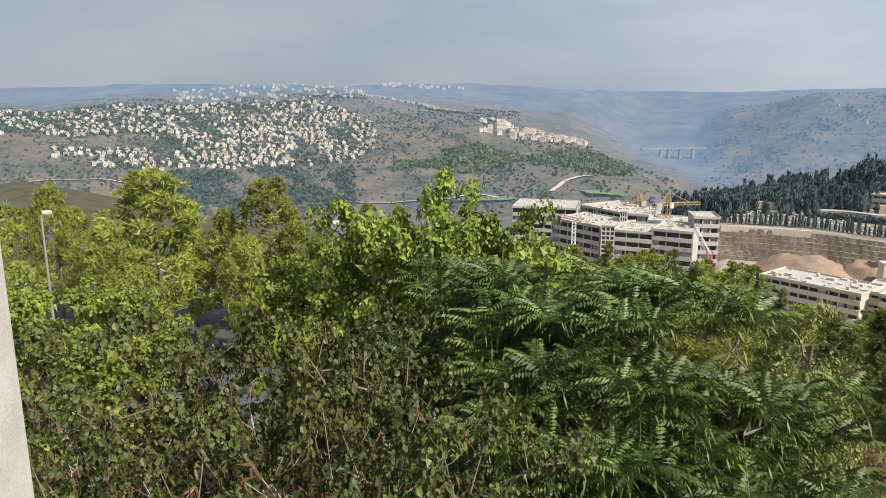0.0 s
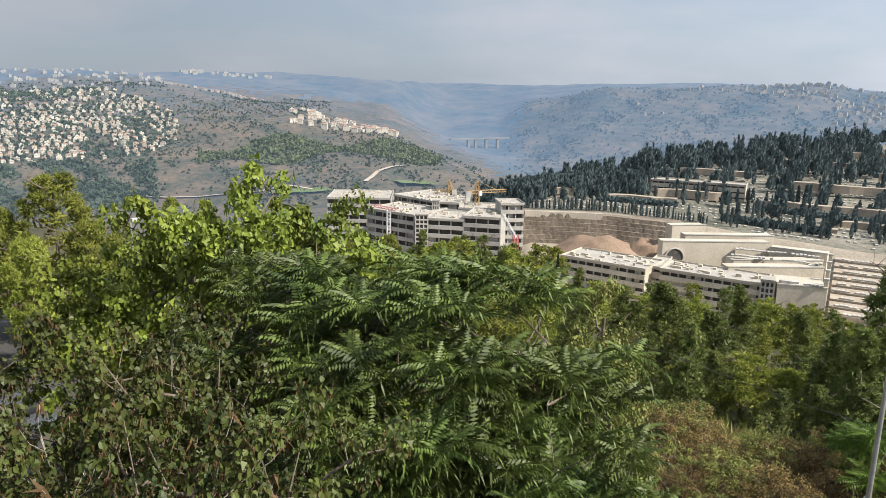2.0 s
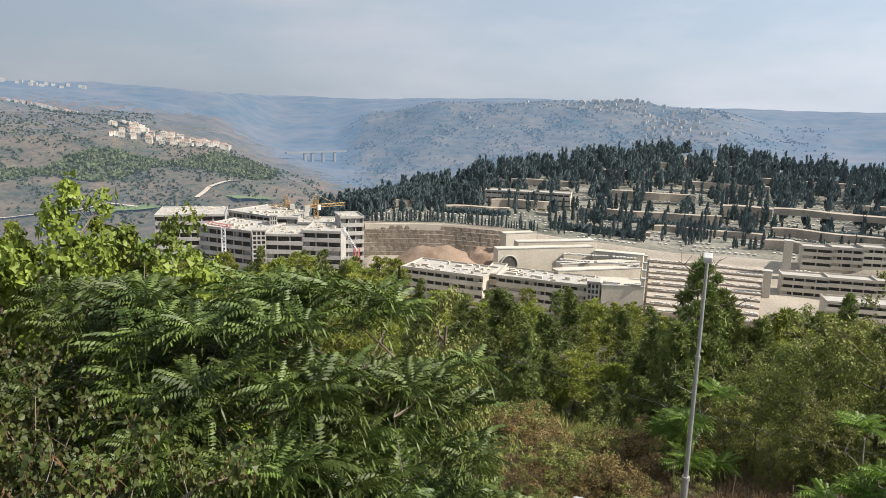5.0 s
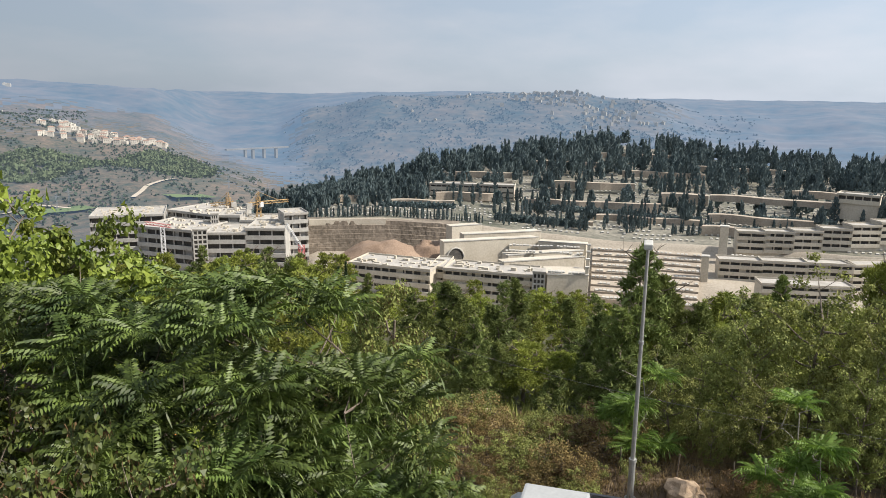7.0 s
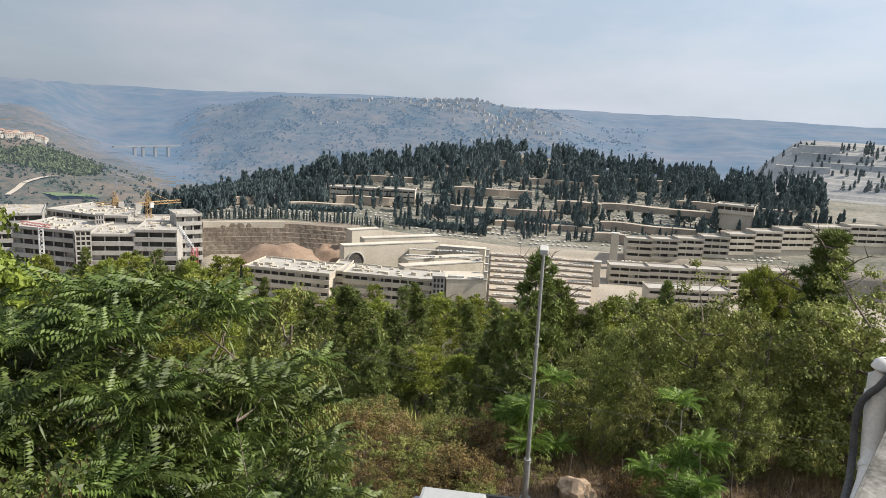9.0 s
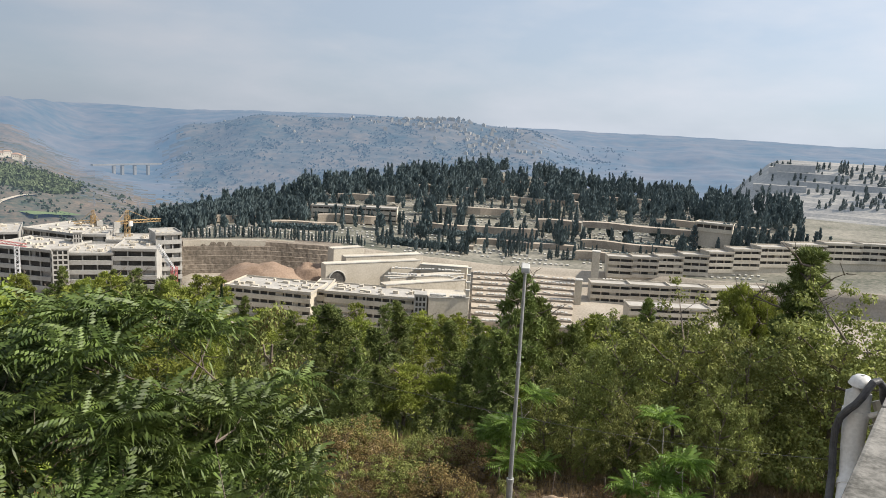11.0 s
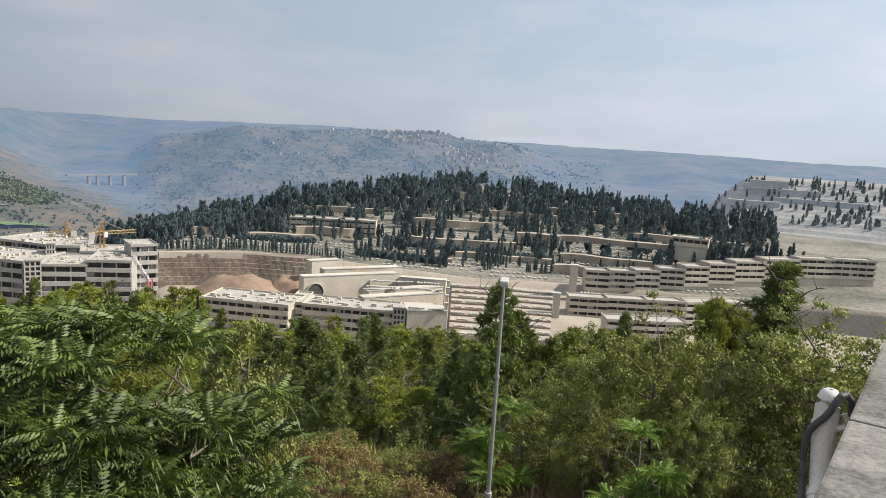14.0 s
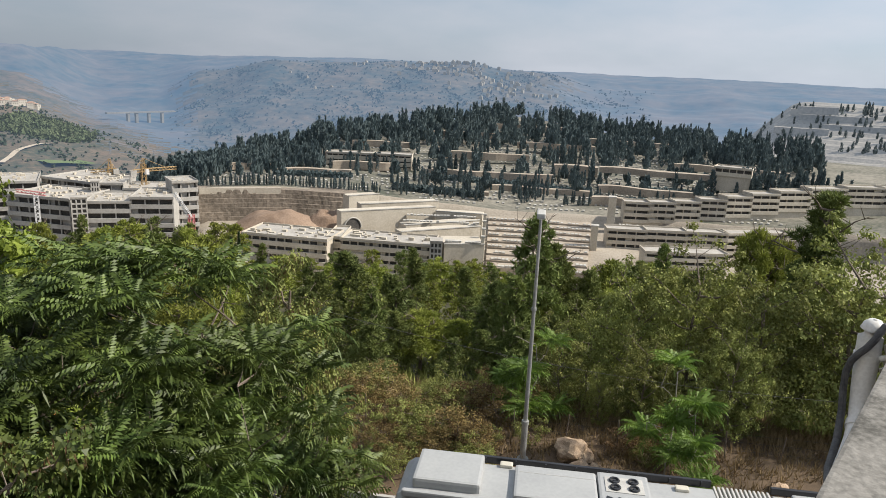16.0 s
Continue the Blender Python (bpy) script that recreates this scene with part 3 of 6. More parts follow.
def wall_run(name, pts, thick, label, mat=CREAM, category="wall", coping=True):
    """A straight-sided wall through (bearing, distance, top, bottom) rows; the run leans back by its thickness."""
    vs, fs = [], []
    for az, d, z1, z0 in pts:
        for dd, z in ((0, z0), (0, z1), (thick, z1), (thick, z0)):
            vs.append(at(az, d + dd, z))
    n = len(pts)
    for i in range(n - 1):
        for k in range(4):
            j = (k + 1) % 4
            fs.append((i * 4 + k, i * 4 + 4 + k, i * 4 + 4 + j, i * 4 + j))
    fs += [(0, 1, 2, 3), tuple(n * 4 - 4 + k for k in (3, 2, 1, 0))]
    ob = part(name, (vs, fs), mat)
    return tagged(ob, label, category, kind="structure")


# terraces of the new cemetery building
B2 = wing("burial_building", "long low pale burial building with rows of dark openings", 24.5, 238, 31.05, 226, -55.4, 4, 2.75, 15, wall=CREAM, roof=CONCRETE2, bay=2.8, group="burial buildings", sill=0.6, seed=11, solid=0.35, recess=0.7)
wing("burial_building", "long pale burial building with dark square windows", 32.2, 229, 39.5, 222, -55.4, 5, 2.75, 13, wall=CREAM, roof=CONCRETE2, bay=2.6, group="burial buildings", sill=0.62, seed=12, solid=0.4, recess=0.7, debris=True)
wing("burial_building", "pale link block between two burial buildings", 31.05, 232, 32.2, 231, -55.6, 4, 2.75, 16, wall=CREAM, roof=CONCRETE2, bay=2.6, group="burial buildings", sill=0.8, seed=13, solid=0.5, recess=0.7, debris=False)
lift_core(39.5, 40.4, 220, -53.6, 15)


def solid_block(name, a1, d1, a2, d2, top, h, depth, label, mat=CREAM, extra=()):
    m, w = facade(a1, d1, a2, d2, top)
    ob = thing(name, m, label, "building", "burial buildings")
    part("wall", boxes((0, w, 0, depth, -h, 0), bevel=0.12), mat, ob)
    part("coping", boxes((-0.15, w + 0.15, -0.15, 0.35, 0.002, 0.35), bevel=0.03), GRAVE, ob)
    return ob, w


solid_block("burial_block", 40.6, 221, 43.9, 223, -54.4, 14, 12, "plain windowless cream stone block with rounded end")
solid_block("burial_terrace", 37.1, 236, 43.5, 250, -54.4, 8, 5.5, "low cream terrace wall with a row of white graves on top")
solid_block("burial_terrace", 37.4, 249, 43.4, 263, -54.9, 8, 5.5, "stepped cream terrace wall in front of the cut")
solid_block("burial_terrace", 32.2, 258, 39.8, 272, -52.4, 12, 5.5, "long cream retaining block with a dark arched tunnel")
solid_block("burial_terrace", 33.8, 270, 40.0, 282, -51.8, 12, 5.5, "upper cream retaining block stepping up the slope")
solid_block("burial_terrace", 32.8, 282, 35.2, 288, -50.9, 12, 5.5, "top cream retaining block below the cypress row")
solid_block("burial_terrace", 39.8, 270, 43.6, 268, -53.6, 12, 5.5, "cream retaining wall sloping down to the ramp")


def tunnel():
    m, w = facade(32.5, 258.0, 33.75, 260.3, -58.4)
    ob = thing("tunnel_mouth", m, "dark arched tunnel opening in the cream wall", "tunnel")
    bm = bmesh.new()
    pts = [Vector((w / 2 + math.cos(math.pi * k / 12) * w / 2, 0, math.sin(math.pi * k / 12) * 3.4)) for k in range(13)]
    rim = [bm.verts.new(p) for p in pts] + [bm.verts.new((0, 0, -2)), bm.verts.new((w, 0, -2))]
    f = bm.faces.new(rim)
    r = bmesh.ops.extrude_face_region(bm, geom=[f])
    bmesh.ops.translate(bm, vec=(0, 0.4, 0), verts=[v for v in r["geom"] if isinstance(v, bmesh.types.BMVert)])
    # shallow plug; the dark colour replaces the shade of a deep tunnel
    part("opening", bm, DARK_FILL, ob)
    ring = [Vector((w / 2 + math.cos(math.pi * k / 16) * (w / 2 + 0.25), -0.1, math.sin(math.pi * k / 16) * 3.65)) for k in range(17)]
    part("arch_ring", tube(ring, [0.28] * 17, 6), GRAVE, ob)


tunnel()


# stepped burial blocks on the slope to the east
def stepped(name, label, rows, floors, fh, depth, seed):
    for i in range(len(rows) - 1):
        (a1, d1, t1), (a2, d2, t2) = rows[i], rows[i + 1]
        wing(name, label, a1, d1, a2, d2, (t1 + t2) / 2, floors, fh, depth, wall=CREAM, roof=CONCRETE2, bay=3.4, group="stepped burial blocks", sill=0.6, seed=seed + i, solid=0.15, recess=0.9, debris=False)


STEP = "stepped pale stone burial block with dark open galleries"
stepped("burial_gallery", STEP, [(54.7, 299, -50.6), (56.6, 301, -50.3), (58.5, 304, -49.8), (60.3, 308, -48.9), (62.1, 312, -47.4), (63.8, 318, -46.0), (65.6, 325, -44.8), (67.6, 334, -43.6), (69.8, 345, -42.4), (72.0, 355, -42), (74.5, 365, -42)], 3, 2.6, 7, 30)
stepped("burial_gallery", STEP, [(53.6, 272, -56.7), (56.6, 275, -56.6), (59.6, 279, -56.2), (62.5, 284, -56.3), (66.6, 300, -56.4), (71, 318, -56), (75, 330, -56)], 4, 2.5, 7, 50)
stepped("burial_gallery", STEP, [(56.7, 246, -57.8), (59.7, 250, -57.9), (62.7, 256, -57.9)], 3, 2.4, 8, 70)


def pylon(az, d, z0, z1, w):
    ob = thing("stone_pylon", Matrix.Translation(at(az, d, z0)) @ pose(0, 0, 0, 0, 0, -az), "square cream stone pylon beside the galleries", "pylon", "stone pylons")
    part("shaft", boxes((-w / 2, w / 2, -w / 2, w / 2, -3, z1 - z0), bevel=0.1), CREAM, ob)
    part("cap", boxes((-w / 2 - 0.15, w / 2 + 0.15, -w / 2 - 0.15, w / 2 + 0.15, z1 - z0 + 0.004, z1 - z0 + 0.5), bevel=0.05), GRAVE, ob)


pylon(53.75, 292, -60, -47.7, 3.0)
pylon(52.6, 268, -64, -55.0, 2.6)
for k in range(4):
    pylon(43.75 + 0.02 * k, 224 + 9 * k, -60, -52.2 + 0.6 * k, 1.1)


STRIP = material("dusty brown terrace", (0.26, 0.215, 0.17), (0.42, 0.36, 0.29), scale=0.15, fine=1.5, bump=0.3, dist=0.1)


def grave_rows():
    """Rows of flat white graves on low terrace walls."""
    rnd = random.Random(4)
    bm = []
    def slab(az, d, z, w, l, h):
        o = at(az, d, z)
        a = radians(az)
        ux, uy = Vector((math.cos(a), -math.sin(a), 0)), Vector((math.sin(a), math.cos(a), 0))
        c = [o - ux * w / 2 - uy * l / 2, o + ux * w / 2 - uy * l / 2, o + ux * w / 2 + uy * l / 2, o - ux * w / 2 + uy * l / 2]
        vs = c + [v + Vector((0, 0, h)) for v in c]
        bm.append((vs, [(0, 1, 5, 4), (1, 2, 6, 5), (2, 3, 7, 6), (3, 0, 4, 7), (4, 5, 6, 7)]))
    # long terraces beside the galleries
    for k in range(9):
        d = 236 + k * 7.0
        z = -65.2 + k * 0.62
        wall_run("terrace_wall", [(44.1 + 0.0 * k, d, z, z - 2.6), (48.0, d, z + 0.15, z - 2.4), (52.3, d, z + 0.3, z - 2.2)], 6.5, "low brown terrace of the burial ground", mat=STRIP)
        az = 44.3
        while az < 52.2:
            if rnd.random() < 0.86:
                slab(az, d + 1.2 + rnd.uniform(-0.2, 0.2), z + 0.1, 0.95, 1.9, rnd.uniform(0.3, 0.55))
            az += 0.30
    for az0, az1, d0, z0 in ((54.5, 66, 290, -58.2), (55, 67, 284, -58.8), (37.3, 43.4, 252.5, -54.05), (37.6, 43.2, 266, -54.6), (40.8, 43.6, 223, -53.9)):
        az = az0
        while az < az1:
            d = d0 + (max(0, az - 60) * 4 if d0 > 280 else 0)
            if rnd.random() < 0.9:
                slab(az, d, z0, 0.95, 1.9, rnd.uniform(0.3, 0.6))
            az += 0.27
    # the old slope under the cypresses
    for k in range(36):
        d = 312 + k * 7.2
        az = 20 + rnd.random()
        while az < 66:
            if (d - 300) / 330 < 0.45 + 0.55 * min(1, (az - 20) / 18) and math.sin(az * 0.8 + k * 1.3) > -0.6 and rnd.random() < 0.85:
                p = ground_at(az, d)
                slab(az, d, p.z - EYE - 0.1, 1.0, 2.0, rnd.uniform(0.4, 0.8))
            az += 0.34 * 400 / d
    tagged(part("grave_field", joined(bm), GRAVE), "rows of flat white limestone graves on terraces", "graves", kind="stuff")


grave_rows()


def hill_terraces():
    rows = [
        (30.9, 37.7, 395, -47.4, 3.6, 5), (31.5, 36.5, 372, -49.4, 3.2, 4), (27.5, 33, 352, -50.6, 2.6, 4),
        (49.0, 52.4, 392, -48.8, 5.2, 6), (52.5, 60.8, 378, -46.6, 1.6, 5), (52.5, 60.0, 350, -52.0, 2.4, 4), (44, 52, 345, -54.5, 3.2, 4),
        (36.8, 44, 330, -55.5, 3.2, 4), (38.5, 49, 365, -51.0, 3.2, 4),
    ]
    rows += [
        (40, 47, 420, -47.6, 3.4, 4), (52, 60, 325, -53.6, 3.2, 4), (23, 27, 372, -51.2, 2.0, 4),
        (46, 52, 470, -45.2, 3.0, 4), (39, 45, 500, -43.0, 3.0, 4), (33, 38, 450, -46.5, 2.4, 4), (50, 58, 520, -45.0, 2.5, 4), (44, 50, 560, -41, 2.5, 4), (58, 66, 430, -48, 2.5, 4),
    ]
    for a0, a1, d, z, h, t in rows:
        h *= 0.6
        n = max(3, int((a1 - a0) * 1.2))
        run = [(a0 + (a1 - a0) * k / n, d + 1.5 * math.sin(k * 1.1), z + 0.25 * math.sin(k * 0.7), z - h - 2) for k in range(n + 1)]
        wall_run("terrace_wall", run, t, "pale stone terrace wall on the cypress hillside", mat=STRIP)


hill_terraces()


def hedge(a0, a1, d, h, w):
    """A clipped dark hedge along a terrace."""
    n = int((a1 - a0) * 80)
    az = np.radians(np.random.default_rng(int(d)).uniform(a0, a1, n))
    rr = d + np.random.default_rng(int(d) + 1).uniform(-w / 2, w / 2, n)
    c = np.stack([rr * np.sin(az), rr * np.cos(az), land(rr * np.sin(az), rr * np.cos(az)) + EYE], 1)
    out = []
    for k in range(5):
        g = np.random.default_rng(k + int(d * 7))
        b = c + g.normal(0, 0.3, (n, 3)) + np.array([0, 0, 0.25 * h * k])
        s1, up = g.normal(0, 0.6, (n, 3)), np.array([0, 0, 0.5 * h]) + g.normal(0, 0.25, (n, 3))
        out.append(np.stack([b - s1, b + s1, b + up], 1))
    vs, fs = soup(np.concatenate(out))
    tagged(part("hedge", (vs, fs), CYPRESS_HAZED), "clipped dark green hedge along a stone terrace", "hedge", "hedges")


for a0, a1, d, h, w in ((52.5, 61.0, 366, 2.2, 3), (36.4, 43.5, 325, 2.0, 3), (44.5, 52.0, 352, 1.8, 3), (52.4, 60.5, 338, 1.6, 3), (38.5, 48, 360, 1.6, 3), (27, 33, 345, 1.6, 3)):
    hedge(a0, a1, d, h, w)
wing("burial_gallery", "long two storey stone burial gallery among cypresses", 31.0, 388, 34.6, 384, -46.6, 3, 2.7, 10, wall=CREAM, bay=3.0, group="stepped burial blocks", sill=0.8, seed=90, recess=0.8, debris=False)
wing("burial_gallery", "stone burial gallery with flat roof among cypresses", 34.7, 382, 37.7, 380, -46.2, 3, 2.7, 10, wall=CREAM, bay=3.0, group="stepped burial blocks", sill=0.8, seed=91, recess=0.8, debris=False)
wing("gate_house", "small flat roofed cream stone house on the slope", 60.9, 372, 63.5, 370, -41.4, 1, 3.4, 10, wall=CREAM, bay=3.0, sill=0.6, seed=92, recess=0.8, debris=False)


# ---- the terraced hill to the east ----
def east_hill():
    vs, fs = [], []
    na, nr = 70, 60
    for i in range(nr + 1):
        for j in range(na + 1):
            az, d = 61.5 + 30 * j / na, 640 + 260 * i / nr
            u = min(1.0, max(0.0, (az - 61.8) / 4.6))
            crest = -66 + u * u * (3 - 2 * u) * 46
            f = min(1.0, max(0.0, (d - 660) / 150))
            z = -66 + (crest + 66) * f
            st = 3.4
            z = (math.floor(z / st) + min(1.0, (z / st % 1.0) * 4)) * st * 0.75 + z * 0.25
            if d > 840:
                z -= (d - 840) * 0.5
            vs.append(at(az, d, z + 0.5 * noise.noise(Vector((az * 2, d * 0.05, 0)))))
    for i in range(nr):
        for j in range(na):
            a = i * (na + 1) + j
            fs.append((a, a + 1, a + na + 2, a + na + 1))
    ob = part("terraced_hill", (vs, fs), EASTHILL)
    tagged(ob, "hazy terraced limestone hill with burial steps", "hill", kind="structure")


# pale stone with the haze before the hill added as emission
EASTHILL = material("hazy pale terraced stone", (0.12, 0.11, 0.10), (0.27, 0.245, 0.21), scale=0.03, fine=0.4, bump=0.4, dist=0.5, haze_glow=(0.085, 0.105, 0.13))
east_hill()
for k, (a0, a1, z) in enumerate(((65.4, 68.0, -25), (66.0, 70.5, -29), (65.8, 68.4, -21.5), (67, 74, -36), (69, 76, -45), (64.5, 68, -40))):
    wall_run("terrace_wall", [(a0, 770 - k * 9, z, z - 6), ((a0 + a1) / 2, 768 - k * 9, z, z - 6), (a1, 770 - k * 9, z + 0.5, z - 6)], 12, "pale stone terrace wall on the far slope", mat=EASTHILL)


# ---- trees ----
RNG = np.random.default_rng(7)


def faces_part(name, corners, mat, parent=None, label=""):
    """Separate small faces, an array (n, k, 3), as one mesh."""
    n, k, _ = corners.shape
    me = bpy.data.meshes.new(name)
    me.vertices.add(n * k)
    me.vertices.foreach_set("co", corners.astype(np.float32).ravel())
    me.loops.add(n * k)
    me.loops.foreach_set("vertex_index", np.arange(n * k, dtype=np.int32))
    me.polygons.add(n)
    me.polygons.foreach_set("loop_start", np.arange(0, n * k, k, dtype=np.int32))
    me.polygons.foreach_set("loop_total", np.full(n, k, dtype=np.int32))
    me.materials.append(mat)
    me.update(calc_edges=True)
    ob = new(name, me)
    if parent is not None:
        ob.parent = parent
    return tagged(ob, label) if label else ob


def unit(v):
    return v / np.maximum(np.linalg.norm(v, axis=-1, keepdims=True), 1e-9)


def turns(way, up=None):
    """Turn matrices whose columns are side, way, up for every way."""
    way = unit(way)
    ref = np.tile([0.0, 0.0, 1.0], (len(way), 1)) if up is None else up
    side = np.cross(way, ref)
    flat = np.linalg.norm(side, axis=1) < 1e-3
    side[flat] = (1.0, 0.0, 0.0)
    side = unit(side)
    top = np.cross(side, way)
    return np.stack([side, way, top], axis=2)


def limb_set(h, spread, base, top, count, rnd, trunk_r, wander=0.5):
    """A trunk with limbs that fork once: tubes and the ends of the twigs."""
    tubes, ends = [], []
    bend = [Vector((rnd.uniform(-1, 1) * wander * k / 5, rnd.uniform(-1, 1) * wander * k / 5, h * top * k / 5)) for k in range(6)]
    tubes.append(tube(bend, [trunk_r * (1 - 0.13 * k) for k in range(6)], 8))
    for i in range(count):
        f = base + (top - base) * (i + rnd.random()) / count
        k = min(4, int(f / top * 5))
        o = bend[k].lerp(bend[k + 1], f / top * 5 - k)
        a = i * 2.4 + rnd.uniform(-0.4, 0.4)
        ln = spread * rnd.uniform(0.7, 1.05)
        tip = o + Vector((math.cos(a) * ln, math.sin(a) * ln, rnd.uniform(0.25, 0.75) * ln))
        mid = o.lerp(tip, 0.5) + Vector((rnd.uniform(-1, 1), rnd.uniform(-1, 1), rnd.uniform(-0.6, 0.2))) * ln * 0.12
        r0 = trunk_r * 0.42
        q1 = o.lerp(mid, 0.5) + Vector((rnd.uniform(-1, 1), rnd.uniform(-1, 1), rnd.uniform(-1, 0))) * ln * 0.07
        q2 = mid.lerp(tip, 0.5) + Vector((rnd.uniform(-1, 1), rnd.uniform(-1, 1), rnd.uniform(0, 1))) * ln * 0.08
        tubes.append(tube((o, q1, mid, q2, tip), (r0, r0 * 0.8, r0 * 0.6, r0 * 0.4, r0 * 0.15), 6))
        for j in range(3):
            s = mid.lerp(tip, rnd.uniform(0.1, 0.9))
            e = s + Vector((rnd.uniform(-1, 1), rnd.uniform(-1, 1), rnd.uniform(0.1, 0.9))) * ln * 0.42
            tubes.append(tube((s, e), (r0 * 0.35, r0 * 0.12), 5))
            ends.append(e)
        ends.append(tip)
    return joined(tubes), np.array([tuple(e) for e in ends])


def blades(centres, ways, length, width, count, droop=0.0, cone=0.7, faces=None):
    """Thin three-cornered needles that fan out from every centre."""
    n = len(centres)
    c = np.repeat(centres, count, 0)
    w = unit(np.repeat(ways, count, 0) + RNG.normal(0, cone, (n * count, 3)))
    w[:, 2] -= droop
    ln = length * RNG.uniform(0.6, 1.2, (n * count, 1))
    turn = RNG.normal(0, 1, (n * count, 3))
    if faces is not None:
        turn = turn * 0.45 + np.repeat(faces, count, 0)
    side = unit(np.cross(w, turn)) * width * 0.5
    return np.stack([c - side, c + side, c + w * ln + side * 0.2], 1)


def pine_mesh(seed, h=11.0, crown=3.0, base=0.3, clumps=46, tufts=62, mat=PINE, label="", needle=0.34, wide=0.075, form="round", per=4, lump=1.0):
    """A pine: a leaning trunk, boughs, and needle tufts over separate rounded pads of foliage."""
    rnd = random.Random(seed)
    ob = thing("pine_tree", Matrix.Identity(4), label, "tree", "pines on the slope")
    wood, _ = limb_set(h, crown * 0.75, base, 0.93, 15, rnd, 0.16)
    part("trunk", wood, BARK, ob)
    n = clumps
    f = (np.arange(n) + RNG.random(n)) / n
    f = f ** 0.85
    zz = base * h + (0.97 - base) * h * f
    if form == "round":
        prof = np.sin(np.clip(f * 0.80 + 0.17, 0, 1) * np.pi) ** 0.65
    elif form == "column":
        prof = (1.05 - f) ** 0.68 * RNG.uniform(0.75, 1.2, n)
    elif form == "umbrella":
        prof = np.sqrt(np.clip(1.05 - f ** 2.2, 0, 1))
    else:
        prof = (1.08 - f) ** 0.75 * RNG.uniform(0.35, 1.25, n)
    a = np.arange(n) * 2.39996 + RNG.uniform(-0.5, 0.5, n)
    rad = prof * crown * np.sqrt(RNG.uniform(0.15, 1.0, n))
    cc = np.stack([np.cos(a) * rad, np.sin(a) * rad, zz], 1)
    # the crown leans and bulges to one side
    cc[:, 0] += crown * 0.22 * np.sin(f * 5 + seed)
    size = RNG.uniform(0.55, 1.1, n) * crown / 3.0 * lump * (1.0 - (0.62 if form == "column" else 0.35) * f)
    d = unit(RNG.normal(0, 1, (n, tufts, 3)))
    d[..., 2] = np.abs(d[..., 2]) * 1.0 - 0.22
    pos = cc[:, None, :] + d * (size[:, None, None] * np.array([1.25, 1.25, 0.85])) * RNG.uniform(0.6, 1.0, (n, tufts, 1))
    out = unit(d + np.array([0, 0, 0.45]))
    tri = blades(pos.reshape(-1, 3), out.reshape(-1, 3), needle, wide, per, cone=0.55, faces=unit(d + np.array([0, 0, 0.25])).reshape(-1, 3))
    inner = np.repeat(cc - np.array([0, 0, 0.12]) * size[:, None], 30, 0) + RNG.normal(0, 0.36, (n * 30, 3)) * np.repeat(size, 30)[:, None]
    core = blades(inner, unit(RNG.normal(0, 1, (n * 30, 3))), 0.6 * crown / 3.0 * lump, 0.20 * crown / 3.0 * lump, 1, cone=0.4)
    stem = np.stack([RNG.normal(0, 0.22, 90) * crown, RNG.normal(0, 0.22, 90) * crown, h * RNG.uniform(base + 0.04, 0.82, 90)], 1)
    fill = blades(stem, unit(RNG.normal(0, 1, (90, 3))), 0.8 * crown / 3.0, 0.28 * crown / 3.0, 1, cone=0.4)
    faces_part("crown", np.concatenate([tri, core, fill]), mat, ob)
    return ob


